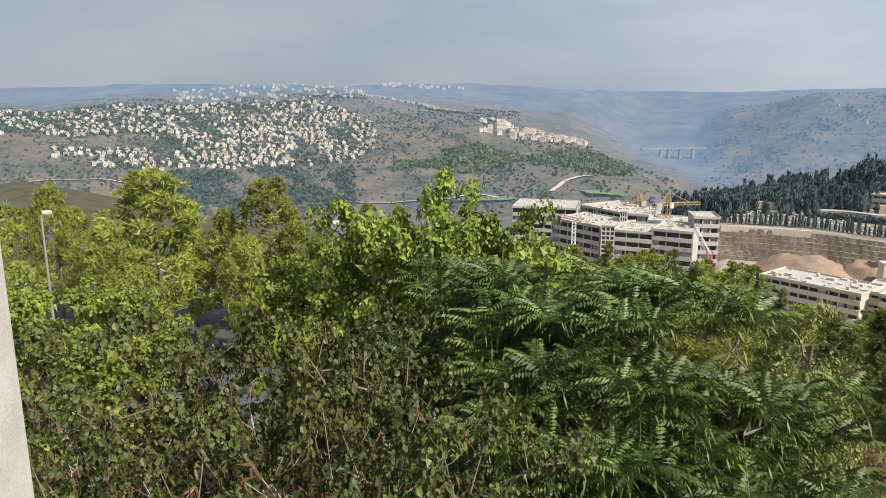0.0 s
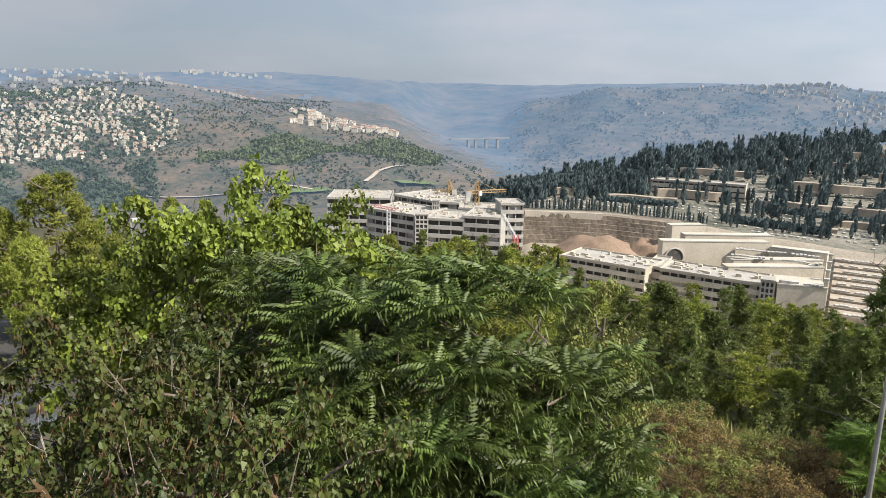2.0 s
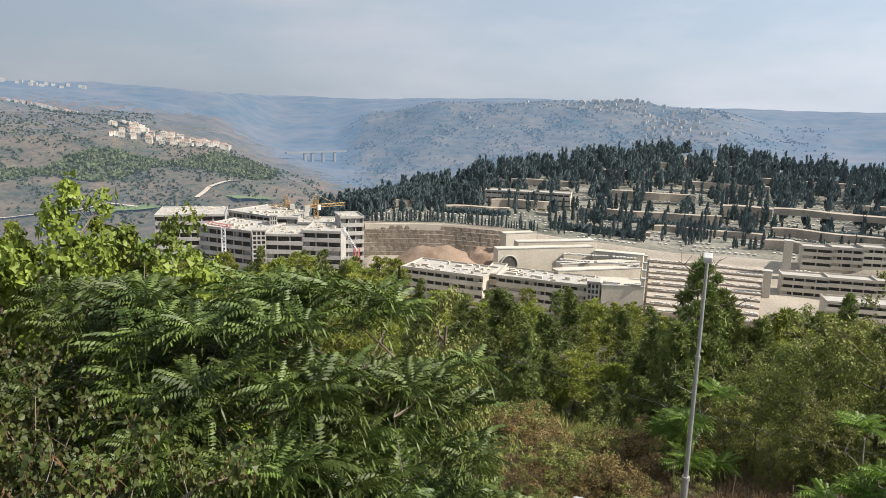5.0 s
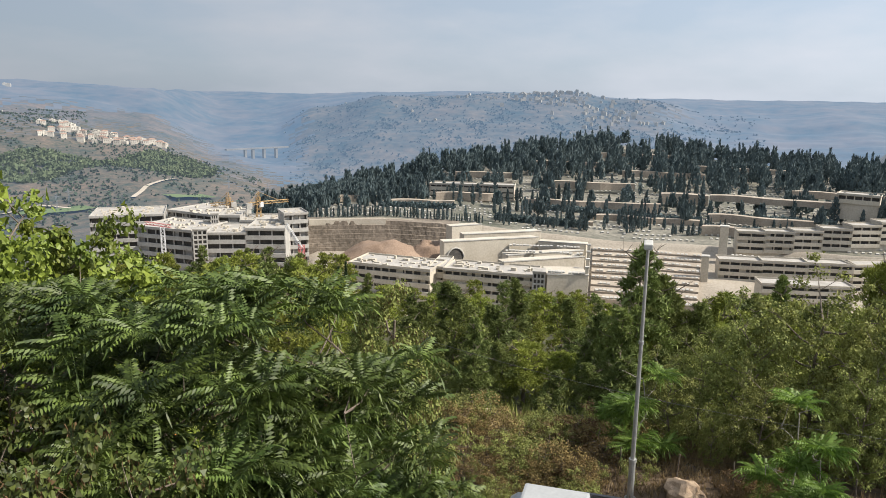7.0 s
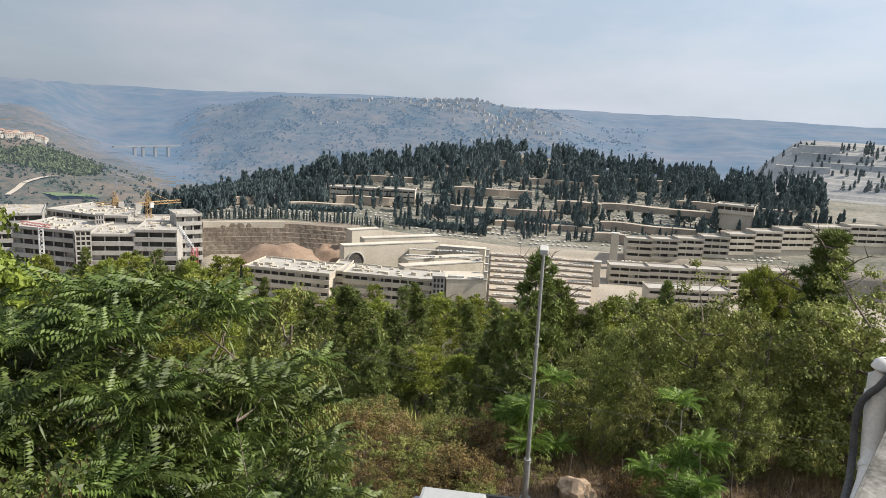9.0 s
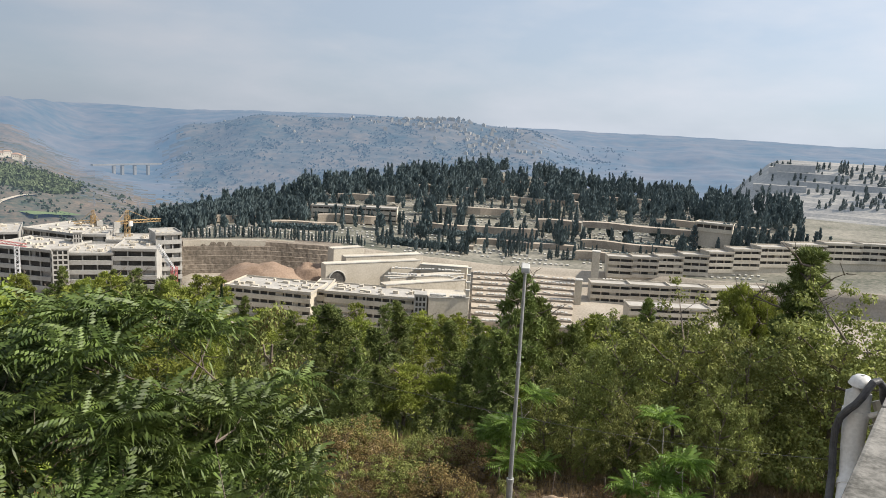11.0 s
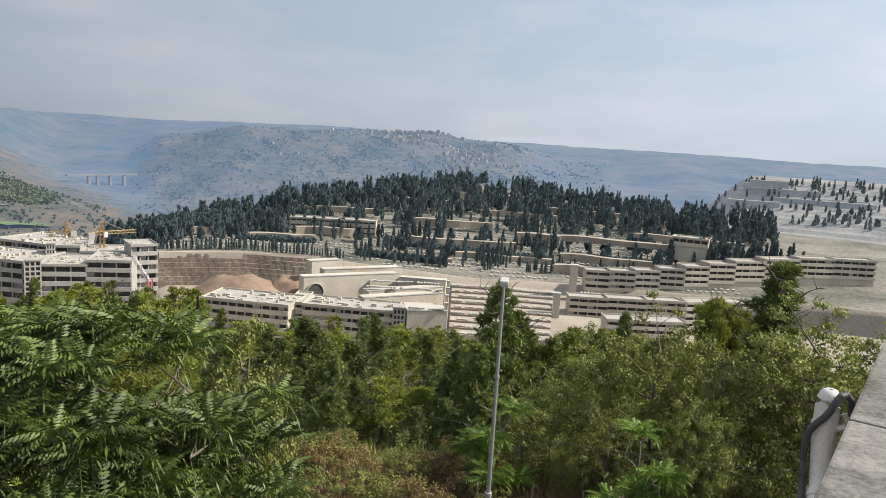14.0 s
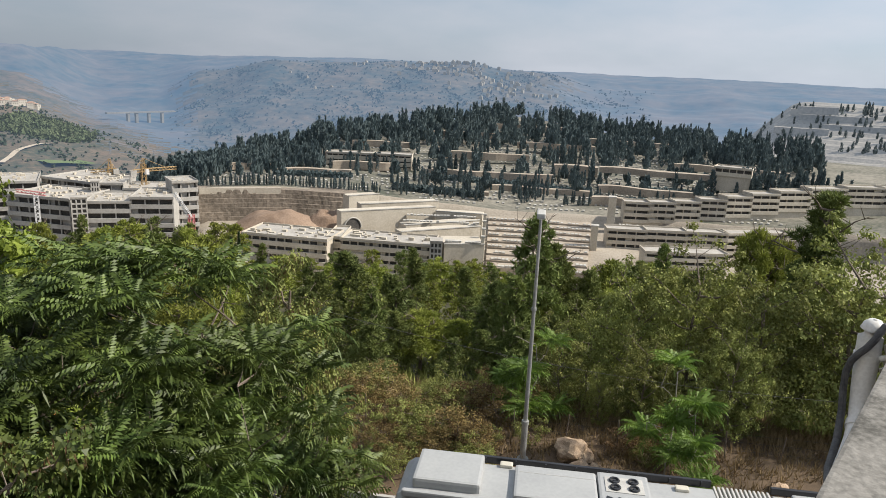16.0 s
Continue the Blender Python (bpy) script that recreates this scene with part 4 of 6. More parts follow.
def leafy_mesh(seed, name, h, crown, base, leaves, size, mat, label, bark=BARK, clump=34, group="", pods=0.0, limbs=9, flat=0.8, trunk=0.13, hang=0.3, tight=1.0, simple=False, inner=None):
    """A broad-leaved tree: clumps of rounded leaves round the ends of its twigs."""
    rnd = random.Random(seed)
    ob = thing(name, Matrix.Identity(4), label, "tree", group)
    wood, ends = limb_set(h, crown * 0.85, base, 0.9, limbs, rnd, trunk)
    part("trunk", wood, bark, ob)
    f = RNG.random(clump)
    a = RNG.random(clump) * 2 * np.pi
    zz = base * h * 0.9 + (h - base * h * 0.9) * f
    rad = crown * np.sin(np.clip(0.12 + f * 0.8, 0, 1) * np.pi) ** 0.6 * np.sqrt(RNG.uniform(0.2, 1, clump))
    cc = np.concatenate([np.stack([np.cos(a) * rad, np.sin(a) * rad, zz], 1), ends])
    per = leaves // len(cc)
    spread = RNG.uniform(0.35, 0.75, (len(cc), 1, 1)) * crown / 2.6 * tight
    d = unit(RNG.normal(0, 1, (len(cc), per, 3))) * RNG.uniform(0.35, 1.0, (len(cc), per, 1)) * spread * 1.15
    d[..., 2] = np.where(d[..., 2] < 0, d[..., 2] * 0.6, d[..., 2]) * flat
    pos = (cc[:, None] + d).reshape(-1, 3)
    n = len(pos)
    nrm = unit(RNG.normal(0, 0.42, (n, 3)) + np.array([0, 0, 0.5]) + 0.75 * unit(d).reshape(-1, 3))
    way = unit(np.cross(nrm, RNG.normal(0, 1, (n, 3))))
    way[:, 2] -= hang
    fr = turns(way, nrm)
    s = size * RNG.uniform(0.6, 1.25, (n, 1, 1))
    hexa = np.array([(0, 0, 0), (0.42, 0.28, 0.10), (0.40, 0.72, 0.06), (0, 1.05, -0.06), (-0.40, 0.72, 0.06), (-0.42, 0.28, 0.10)])
    halves = [hexa[[0, 1, 3, 5]] * (1.15, 1, 1)] if simple else [hexa[[0, 1, 2, 3]], hexa[[0, 3, 4, 5]]]
    quads = np.concatenate([pos[:, None] + np.einsum("nij,kj->nki", fr, half) * s for half in halves])
    grow = 2.2 * size if inner is None else inner
    heart = np.repeat(cc, 14, 0) + RNG.normal(0, 0.42, (len(cc) * 14, 3)) * np.repeat(spread[:, 0], 14, 0) * np.array([1, 1, flat])
    fill = blades(heart, unit(RNG.normal(0, 1, heart.shape)), grow * 1.3, grow, 1, cone=0.4)
    fill = np.concatenate([fill, fill[:, 2:]], 1)
    faces_part("crown", np.concatenate([quads, fill]), mat, ob)
    if pods:
        pick = RNG.random(n) < pods
        m = pick.sum()
        tri = blades(pos[pick], np.tile([0.0, 0.0, -1.0], (m, 1)), size * 1.5, size * 0.28, 2, cone=0.35)
        faces_part("pod_foliage", tri, RUST, ob, "hanging brown dry pods")
    return ob


def pinnate_template(pairs=9, droop=0.35):
    """A feathered leaf one unit long: narrow hanging leaflets in pairs along an arching stalk."""
    out = []
    for k in range(pairs):
        s = 0.14 + 0.82 * k / (pairs - 1)
        y, z = s, 0.22 * s - droop * s * s * 1.15
        ln = 0.31 * (1 - 0.55 * abs(s - 0.40))
        w = 0.042
        for sgn in (-1, 1):
            f = 0.38 + 0.05 * math.sin(k * 2.7 + sgn)
            hang = 0.42 + 0.12 * math.sin(k * 1.9 + 2 * sgn)
            m = (sgn * ln * 0.40, y + ln * f * 0.45, z - ln * 0.14)
            tip = (sgn * ln * 0.70, y + ln * f, z - ln * hang)
            out.append([(sgn * 0.008, y, z), (m[0], m[1] - w, m[2]), tip, (m[0], m[1] + w, m[2] + 0.012)])
    out.append([(-0.01, 0.96, 0.20 - droop * 1.05), (-0.03, 1.06, 0.13 - droop * 1.15), (0, 1.2, -droop * 1.4), (0.03, 1.06, 0.13 - droop * 1.15)])
    for s0 in (0.0, 0.33, 0.66):
        s1 = s0 + 0.33
        z0, z1 = 0.22 * s0 - droop * s0 * s0 * 1.15, 0.22 * s1 - droop * s1 * s1 * 1.15
        out.append([(-0.007, s0, z0), (0.007, s0, z0), (0.004, s1, z1), (-0.004, s1, z1)])
    return np.array(out)


def ailanthus_mesh(seed, h, crown, base, tips, leaf, mat, label, per=11, bark=BARKPALE, limbs=10, group="feather-leaved trees", trunk=0.12, shell=0.35, droops=(0.28, 0.45, 0.65)):
    rnd = random.Random(seed)
    ob = thing("ailanthus_tree", Matrix.Identity(4), label, "tree", group)
    wood, ends = limb_set(h, crown * 0.8, base, 0.88, limbs, rnd, trunk, wander=0.35)
    f = RNG.random(tips) ** 0.75
    a = RNG.random(tips) * 2 * np.pi
    zz = base * h + (1 - base) * h * f
    rad = crown * np.sin(np.clip(0.18 + f * 0.78, 0, 1) * np.pi) ** 0.55 * np.sqrt(RNG.uniform(shell, 1, tips))
    cc = np.stack([np.cos(a) * rad, np.sin(a) * rad, zz], 1)
    # the leaf whorls stand in separate tufts with gaps between them
    groups = max(6, tips // 6)
    cc = cc[:groups][np.arange(tips) % groups] + RNG.normal(0, 1, (tips, 3)) * np.array([0.36, 0.36, 0.14]) * crown / 2.9
    twigs = []
    for c in cc[:groups]:
        e = ends[np.argmin(((ends - c) ** 2).sum(1))]
        twigs.append(tube((Vector(e), Vector(c * 0.5 + e * 0.5) - Vector((0, 0, 0.15)), Vector(c)), (0.018, 0.012, 0.006), 5))
    part("trunk", joined([wood] + twigs), bark, ob)
    n = tips * per
    ang = RNG.random((tips, per)) * 0.5 + np.arange(per) * 2.4
    lift = RNG.uniform(-0.15, 0.75, (tips, per))
    outward = unit(cc * [1, 1, 0])[:, None, :] * 0.35
    way = np.stack([np.cos(ang), np.sin(ang), lift], 2) + outward
    fr = turns(way.reshape(-1, 3))
    s = leaf * RNG.uniform(0.6, 1.2, (n, 1, 1))
    pos = np.repeat(cc, per, 0)
    quads = []
    kinds = [pinnate_template(droop=x) for x in droops]
    pick = RNG.integers(0, 3, n)
    for k, t in enumerate(kinds):
        m = pick == k
        q = np.einsum("nij,lkj->nlki", fr[m], t) * s[m][:, None] + pos[m][:, None, None]
        quads.append(q.reshape(-1, 4, 3))
    faces_part("crown", np.concatenate(quads), mat, ob)
    return ob


def cypress_mesh(seed, h=11.0, r=1.0, n=420, mat=CYPRESS_HAZED, length=1.1, width=0.45, bare=0.06):
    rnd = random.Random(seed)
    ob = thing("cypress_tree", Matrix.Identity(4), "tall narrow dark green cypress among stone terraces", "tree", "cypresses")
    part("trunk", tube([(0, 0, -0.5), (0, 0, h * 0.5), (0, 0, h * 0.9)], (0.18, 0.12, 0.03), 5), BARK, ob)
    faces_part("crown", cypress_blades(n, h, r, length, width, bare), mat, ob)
    return ob


def cypress_blades(n, h, r, length, width, bare=0.06):
    f = RNG.random(n)
    a = RNG.random(n) * 2 * np.pi
    prof = r * np.clip(np.minimum((f + 0.05) * 5, 1.12 - f ** 1.5), 0, 1) * RNG.uniform(0.65, 1.1, n)
    c = np.stack([np.cos(a) * prof * 0.7, np.sin(a) * prof * 0.7, h * (bare + (0.97 - bare) * f)], 1)
    w = np.stack([np.cos(a) * 0.22, np.sin(a) * 0.22, np.ones(n)], 1)
    return blades(c, w, length, width, 1, cone=0.18, faces=np.stack([np.cos(a), np.sin(a), np.full(n, 0.3)], 1))


def plant(master, az, d, el=None, h0=None, scale=None, turn=None, wide=1.0, sink=0.15, label="", first=[]):
    """A copy of a tree on the ground; el: how far its top lies under the level of the terrace, in degrees."""
    g = ground_at(az, d)
    if el is not None:
        want = EYE + d * math.tan(radians(el)) - g.z
        scale = max(0.25, want / h0)
    turn = random.uniform(0, 360) if turn is None else turn
    m = Matrix.Translation(g - Vector((0, 0, sink))) @ pose(0, 0, 0, 0, 0, turn) @ Matrix.Diagonal((scale * wide, scale * wide, scale, 1))
    if master.name not in USED:
        USED.add(master.name)
        master.matrix_world = m
        ob = master
    else:
        ob = copy_thing(master, pose(0, 0, 0))
        ob.matrix_world = m
    return tagged(ob, label) if label else ob


USED = set()

# pines of the slope and along the road
PL = "Aleppo pine with sunny yellow green crown on the slope"
PD = "dark green pine standing in the wooded slope"
pines = [pine_mesh(20 + k, 11.0, 2.8 + 0.25 * k, 0.16, 74, 52, PINE, PL, needle=0.30, wide=0.066, lump=0.85, per=3) for k in range(3)]
slim = [pine_mesh(30 + k, 11.0, 1.8, 0.06, 60, 40, PINEDARK, "slender dark pine with a pointed crown", form="column", lump=1.2) for k in range(2)]
darks = [pine_mesh(40 + k, 11.0, 3.0 + 0.4 * k, 0.06, 64, 46, PINEDARK, PD, form="column") for k in range(2)]
umbrella = pine_mesh(47, 5.0, 2.2, 0.42, 34, 70, PINE, "small bright green pine with a domed crown", needle=0.28, wide=0.06, form="umbrella", lump=0.9)
lows = [pine_mesh(45 + k, 11.0, 2.6 + 0.4 * k, 0.10, 34, 36, (PINE, PINEDARK, PINE, PINEDARK)[k], (PL, PD, PL, PD)[k], needle=0.45, wide=0.16, form="column" if k == 3 else "round", per=3) for k in range(4)]
for k, (az, d, el, w) in enumerate(((-22.4, 48, -5.3, 1.25), (-13.9, 48, -6.2, 0.95), (-28.8, 55, -6.0, 0.7), (-33.5, 42, -4.8, 0.8), (-19.9, 52, -7.7, 0.6), (-17.2, 50, -8.3, 0.7),
                                    (-25.6, 47, -8.8, 0.9), (-9.5, 62, -9.6, 0.8), (-24.5, 42, -10.5, 0.9), (-11.8, 45, -9.6, 0.8), (-6.2, 66, -8.3, 0.5), (-3.6, 70, -8.6, 0.5), (-15.6, 42, -10.5, 0.8),
                                    (-27.6, 62, -7.6, 0.8), (-31.0, 65, -7.4, 0.8), (7.5, 60, -11.4, 0.8), (10.5, 66, -11.5, 0.8), (14.5, 62, -12.2, 0.8), (20.4, 70, -12.5, 0.8), (12.2, 48, -14.2, 0.9),
                                    (17.5, 52, -13.6, 0.8), (23.5, 58, -13.9, 0.8))):
    plant(pines[k % 3], az, d, el, 11.0, wide=w)
plant(umbrella, 39.1, 42, -19.2, 5.0, wide=1.05)
plant(umbrella, 42.0, 46, -19.6, 5.0, wide=1.0)
for k, (az, d, el, w) in enumerate(((33.2, 46, -14.3, 1.15), (48.0, 44, -11.0, 0.8), (31.5, 39, -18.2, 1.1), (34.8, 38.5, -19.6, 1.2), (37.2, 41, -19.0, 1.1), (41.6, 40, -21.0, 1.2), (44.6, 39, -20.2, 1.2), (47.0, 38.5, -19.4, 1.2), (29.4, 42, -17.0, 1.0), (50.6, 39, -18.6, 1.1), (50.3, 46, -12.9, 0.8), (52.6, 47, -14.7, 0.9), (35.0, 44, -17.2, 0.9), (45.6, 50, -16.2, 0.9),
                                    (55.0, 60, -14.2, 0.9), (44.0, 44, -18.6, 0.8), (46.8, 42, -15.6, 0.8), (31.0, 50, -16.0, 0.8), (64.5, 62, -13.2, 0.8), (36.6, 50, -17.0, 0.7))):
    plant(darks[k % 2], az, d, el, 11.0, wide=w)
for k, (az, d, el, w) in enumerate(((38.2, 62, -14.0, 1.1), (42.8, 60, -15.2, 1.2), (58.1, 75, -12.3, 1.0), (13.2, 110, -11.2, 0.9), (16.5, 105, -11.6, 0.9), (56.4, 80, -13.6, 1), (26.0, 70, -13.8, 0.9), (21.0, 92, -12.6, 1.0), (67.5, 75, -12.2, 0.8),
                                    (19.5, 88, -13.0, 1.0), (29.6, 66, -14.9, 1.0))):
    plant(slim[k % 2], az, d, el, 11.0, wide=w)
ragged = pine_mesh(48, 11.0, 2.7, 0.12, 60, 64, PINEDARK, "ragged dark pine with open tiers of branches", form="ragged", lump=0.62)
plant(ragged, 69.2, 40, -6.9, 11.0, wide=0.95)
plant(ragged, 49.2, 45, -13.4, 11.0, wide=0.95)
plant(umbrella, 65.1, 90, -10.7, 5.0, wide=0.6)
plant(umbrella, 66.4, 94, -11.2, 5.0, wide=0.6)
# the closed wood further down
random.seed(12)
for k in range(190):
    d = 42 + 165 * (k / 190) ** 0.8
    az = 2 + (k * 0.618034 * 74) % 74
    p = d * math.cos(radians(az - ROAD_AZ))
    if p < 40:
        continue
    el = -(11.2 if az < 24 else 14.3 if az < 55 else 13.7) - random.uniform(0.0, 3.0) - max(0, (90 - d) / 28)
    g = ground_at(az, d)
    h = EYE + d * math.tan(radians(el)) - g.z
    if not 3.5 < h < 14:
        h = min(15, max(4.0, h))
    master = random.choice(lows + lows[::2]) if d > 54 else random.choice(pines + pines + darks)
    plant(master, az, d, scale=h / 11.0, wide=random.uniform(0.8, 1.15) * (11.0 / h) ** 0.35)

for k in range(34):
    az = 54 + 21 * ((k * 0.618034) % 1.0)
    d = 58 + 105 * (k / 34)
    g = ground_at(az, d)
    h = min(12.0, max(4.0, EYE + d * math.tan(radians(-13.9 - random.uniform(0, 1.4))) - g.z))
    plant(lows[k % 4], az, d, scale=h / 11.0, wide=1.1 * (11.0 / h) ** 0.4)

# near trees below the terrace
G = "trees below the terrace"
AL = "ailanthus tree with long drooping feathered dark green leaves"
ails = [ailanthus_mesh(3, 13.0, 2.9, 0.45, 150, 0.62, AIL, AL, per=9, bark=BARK, trunk=0.09, droops=(0.18, 0.32, 0.5)), ailanthus_mesh(4, 12.0, 2.6, 0.42, 140, 0.60, AIL, AL, per=9, bark=BARK, trunk=0.09, droops=(0.18, 0.32, 0.5))]
for k, (az, d, el, w) in enumerate(((18.6, 12.5, -14.1, 0.95), (9.3, 14.0, -13.6, 1.0), (2.5, 15.0, -13.4, 0.9), (13.0, 10.6, -20.5, 0.9), (23.6, 11.0, -21.0, 0.8), (17.5, 9.8, -26.0, 0.85), (6.0, 10.2, -24.0, 0.8), (26.2, 10.4, -26.5, 0.62))):
    plant(ails[k % 2], az, d, el, 13.0 if k % 2 == 0 else 12.0, wide=w)
young = ailanthus_mesh(8, 5.0, 1.3, 0.15, 34, 0.85, AILYOUNG, "young bright green ailanthus by the roadside fence", per=8, droops=(0.2, 0.35, 0.5), limbs=5, trunk=0.05, group="young ailanthus")
for az, d, el, w in ((60.4, 27.6, -20.4, 0.95), (48.9, 30.5, -20.0, 1.15), (62.2, 26.4, -23.5, 0.9), (47.2, 31.5, -22.0, 1.0)):
    plant(young, az, d, el, 5.0, wide=w)
redbud = [leafy_mesh(50 + k, "redbud_tree", 12.0, 2.6, 0.4, 4800, 0.085, BROAD, "redbud tree with round green leaves and brown pods", bark=BARK, clump=70, group=G, pods=0.42, limbs=12, trunk=0.09, tight=0.5, inner=0.09) for k in range(2)]
for k, (az, d, el, w) in enumerate(((-12.5, 10.0, -16.0, 0.8), (-26.5, 10.8, -15.5, 0.9), (-7.0, 8.2, -20.5, 0.75), (0.5, 7.6, -23.0, 0.7), (-30.5, 8.0, -20.5, 0.7), (-19.5, 10.6, -18.5, 0.8), (-5.5, 11.5, -16.2, 0.8), (-13.5, 8.0, -24.0, 0.7), (-26.0, 7.6, -25.5, 0.6))):
    plant(redbud[k % 2], az, d, el, 12.0, wide=w)
sunny = [leafy_mesh(60 + k, "broadleaf_tree", 12.0, 3.0, 0.35, 9500, 0.135, BRIGHT, "leafy tree with sunny bright green leaves", clump=84, group=G, limbs=12, tight=0.62, inner=0.2) for k in range(2)]
for k, (az, d, el, w) in enumerate(((-1.3, 18, -7.9, 0.75), (1.8, 20, -9.2, 0.75), (-5.0, 19, -9.4, 0.75), (-8.6, 20, -11.6, 0.8), (5.1, 20, -11.2, 0.9), (-11.2, 22, -12.2, 0.8), (7.5, 19, -13.2, 0.8), (-28.5, 24, -13.2, 1.0), (-24, 22, -15.5, 0.9), (-31.5, 20, -14.0, 1.0), (-7.0, 24, -13.0, 1.0), (2.5, 26, -11.0, 1.0))):
    plant(sunny[k % 2], az, d, el, 12.0, wide=w)
oaks = [leafy_mesh(70 + k, "oak_tree", 7.0, 3.6, 0.12, 12500, 0.125, OLIVE, "rounded dull green evergreen oak on the slope", clump=150, group="oaks on the slope", limbs=14, flat=0.7, tight=0.62, simple=True, inner=0.13) for k in range(2)]
for k, (az, d, el, w) in enumerate(((61.0, 35, -13.9, 0.85), (56.8, 34, -16.6, 0.8), (65.8, 35, -15.0, 0.85), (53.2, 36, -18.4, 0.8), (72.0, 36, -12.0, 0.9), (51.0, 32, -20.5, 0.8), (58.0, 31, -20.0, 0.7), (64.5, 31.5, -19.0, 0.7), (74, 36, -14, 0.9),
                                    (44.6, 33, -23.6, 0.5), (54.5, 30.5, -23.0, 0.5))):
    plant(oaks[k % 2], az, d, el, 7.0, wide=w)
rusty = leafy_mesh(80, "withering_tree", 10.0, 1.8, 0.15, 6500, 0.10, OLIVE, "slim tree with thin green and rusty withered leaves", clump=60, group=G, pods=0.45, limbs=12, inner=0.12)
for az, d, el, w in ((27.9, 20.0, -14.8, 0.72), (29.6, 17.0, -19.5, 0.6), (30.6, 15.0, -23.5, 0.55)):
    plant(rusty, az, d, el, 10.0, wide=w)
scrub = [leafy_mesh(85 + k, "dry_shrub", 2.0, 1.3, 0.05, 1300, 0.085, (HEATH, OLIVE, RUST)[k], ("yellow brown dry shrub above the roadside", "dull green thorny shrub above the roadside", "reddish withered shrub above the roadside")[k], clump=26, group="roadside shrubs", limbs=8, trunk=0.03, simple=True, inner=0.07) for k in range(3)]
random.seed(5)
for k in range(150):
    az = 28 + 46 * random.random()
    p = random.uniform(25.0, 31.5)
    d = p / math.cos(radians(az - ROAD_AZ))
    if az > 46 and p < 27.5 or 50 < az < 57 and p < 30.5 or (az > 60 and p < 31):
        continue
    plant(scrub[random.choice((0, 0, 0, 1, 1, 1, 2))], az, d, scale=random.uniform(0.4, 0.85) * (0.6 if az > 58 else 1) * (0.75 if p < 27 else 1), wide=1.15)


def bare_tree(az, d, h, seed):
    """A half-dead tree: pale forked branches with a few brown remains."""
    rnd = random.Random(seed)
    g = ground_at(az, d)
    ob = thing("bare_tree", Matrix.Translation(g), "half dead tree with pale bare forked branches", "tree", G)
    tubes, tips = [], []

    def grow(o, way, ln, r, depth):
        mid = o + way * ln * 0.5 + Vector((rnd.uniform(-1, 1), rnd.uniform(-1, 1), rnd.uniform(-0.5, 0.5))) * ln * 0.08
        e = o + way * ln
        tubes.append(tube((o, mid, e), (r, r * 0.82, r * 0.6), 6))
        if depth == 0:
            tips.append(tuple(e))
            return
        for k in range(3 if depth > 1 else 2):
            w = (way + Vector((rnd.uniform(-1, 1), rnd.uniform(-1, 1), rnd.uniform(-0.35, 0.5))) * 1.0).normalized()
            grow(o.lerp(e, rnd.uniform(0.7, 1.0)), w, ln * rnd.uniform(0.6, 0.8), r * 0.58, depth - 1)

    grow(Vector((0, 0, -0.2)), Vector((0.06, -0.04, 1)), h * 0.6, 0.085, 0)
    for k in range(4):
        a = k * 1.6 + 0.3
        grow(Vector((0, 0, h * (0.5 + 0.035 * k))), Vector((math.cos(a) * 0.75, math.sin(a) * 0.75, 0.8)).normalized(), h * 0.17, 0.05, 4)
    part("trunk", joined(tubes), BARKPALE, ob)
    t = np.array(tips)
    faces_part("pod_foliage", blades(t, np.tile([0.0, 0.0, -1.0], (len(t), 1)), 0.22, 0.06, 6, cone=0.6), RUST, ob, "a few brown withered remains")


bare_tree(-21.6, 7.4, 13.2, 3)
bare_tree(-14.6, 7.8, 12.8, 5)

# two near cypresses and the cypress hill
NEARCYP = material("dark haze-blued cypress scales", (0.025, 0.045, 0.018), (0.06, 0.085, 0.035), rough=0.8, scale=0.4, fine=4, bump=0, leaf=0.15, spread=0.3)
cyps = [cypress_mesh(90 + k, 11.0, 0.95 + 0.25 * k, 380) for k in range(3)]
near_cyp = cypress_mesh(97, 11.0, 0.8, 1500, NEARCYP, 0.6, 0.14)
for az, d, el in ((24.25, 94, -12.9), (23.65, 95, -13.3), (17.4, 100, -12.4), (9.0, 120, -11.6)):
    plant(near_cyp, az, d, el, 11.0, wide=0.8, label="slim dark green cypress rising above the pines")
random.seed(9)


def crest_dist(az):
    return float(smooth_between(REACH[3], np.array(az)))


placed = 0
for k in range(60):  # the row over the rock cut
    az = 21.5 + 14.0 * k / 60 + random.uniform(-0.1, 0.1)
    plant(cyps[k % 3], az, 309 + 3 * random.random(), scale=random.uniform(0.3, 0.62), wide=1.25)
rows_c = [(35.5, 44, 318, 26, 0.6), (44, 52.5, 326, 22, 0.5), (37, 52, 352, 34, 0.7), (52.5, 61, 372, 26, 0.35), (36, 50, 336, 34, 0.65), (22, 31, 380, 40, 0.8), (31, 38, 376, 18, 0.6), (38, 52, 372, 30, 0.85), (60, 70, 372, 40, 1.15), (52, 60, 344, 18, 0.45), (40, 52, 430, 30, 1.0)]
for a0, a1, d, n, s in rows_c:
    for k in range(n):
        az = a0 + (a1 - a0) * random.random()
        plant(random.choice(cyps), az, d + random.uniform(-5, 9), scale=s * random.uniform(0.6, 1.25), wide=random.uniform(1.0, 1.9))


# base colour paled and blued to hold the haze before these crowns
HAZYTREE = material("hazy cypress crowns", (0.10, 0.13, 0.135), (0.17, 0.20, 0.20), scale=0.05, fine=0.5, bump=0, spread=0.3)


def patch(az, r, s=0.16, k=1.0):
    return math.sin(az * 0.9 + r * 0.011 * k) + math.sin(az * 0.37 - r * 0.006 + 2) + 0.7 * math.sin(az * 2.3 + r * 0.03)


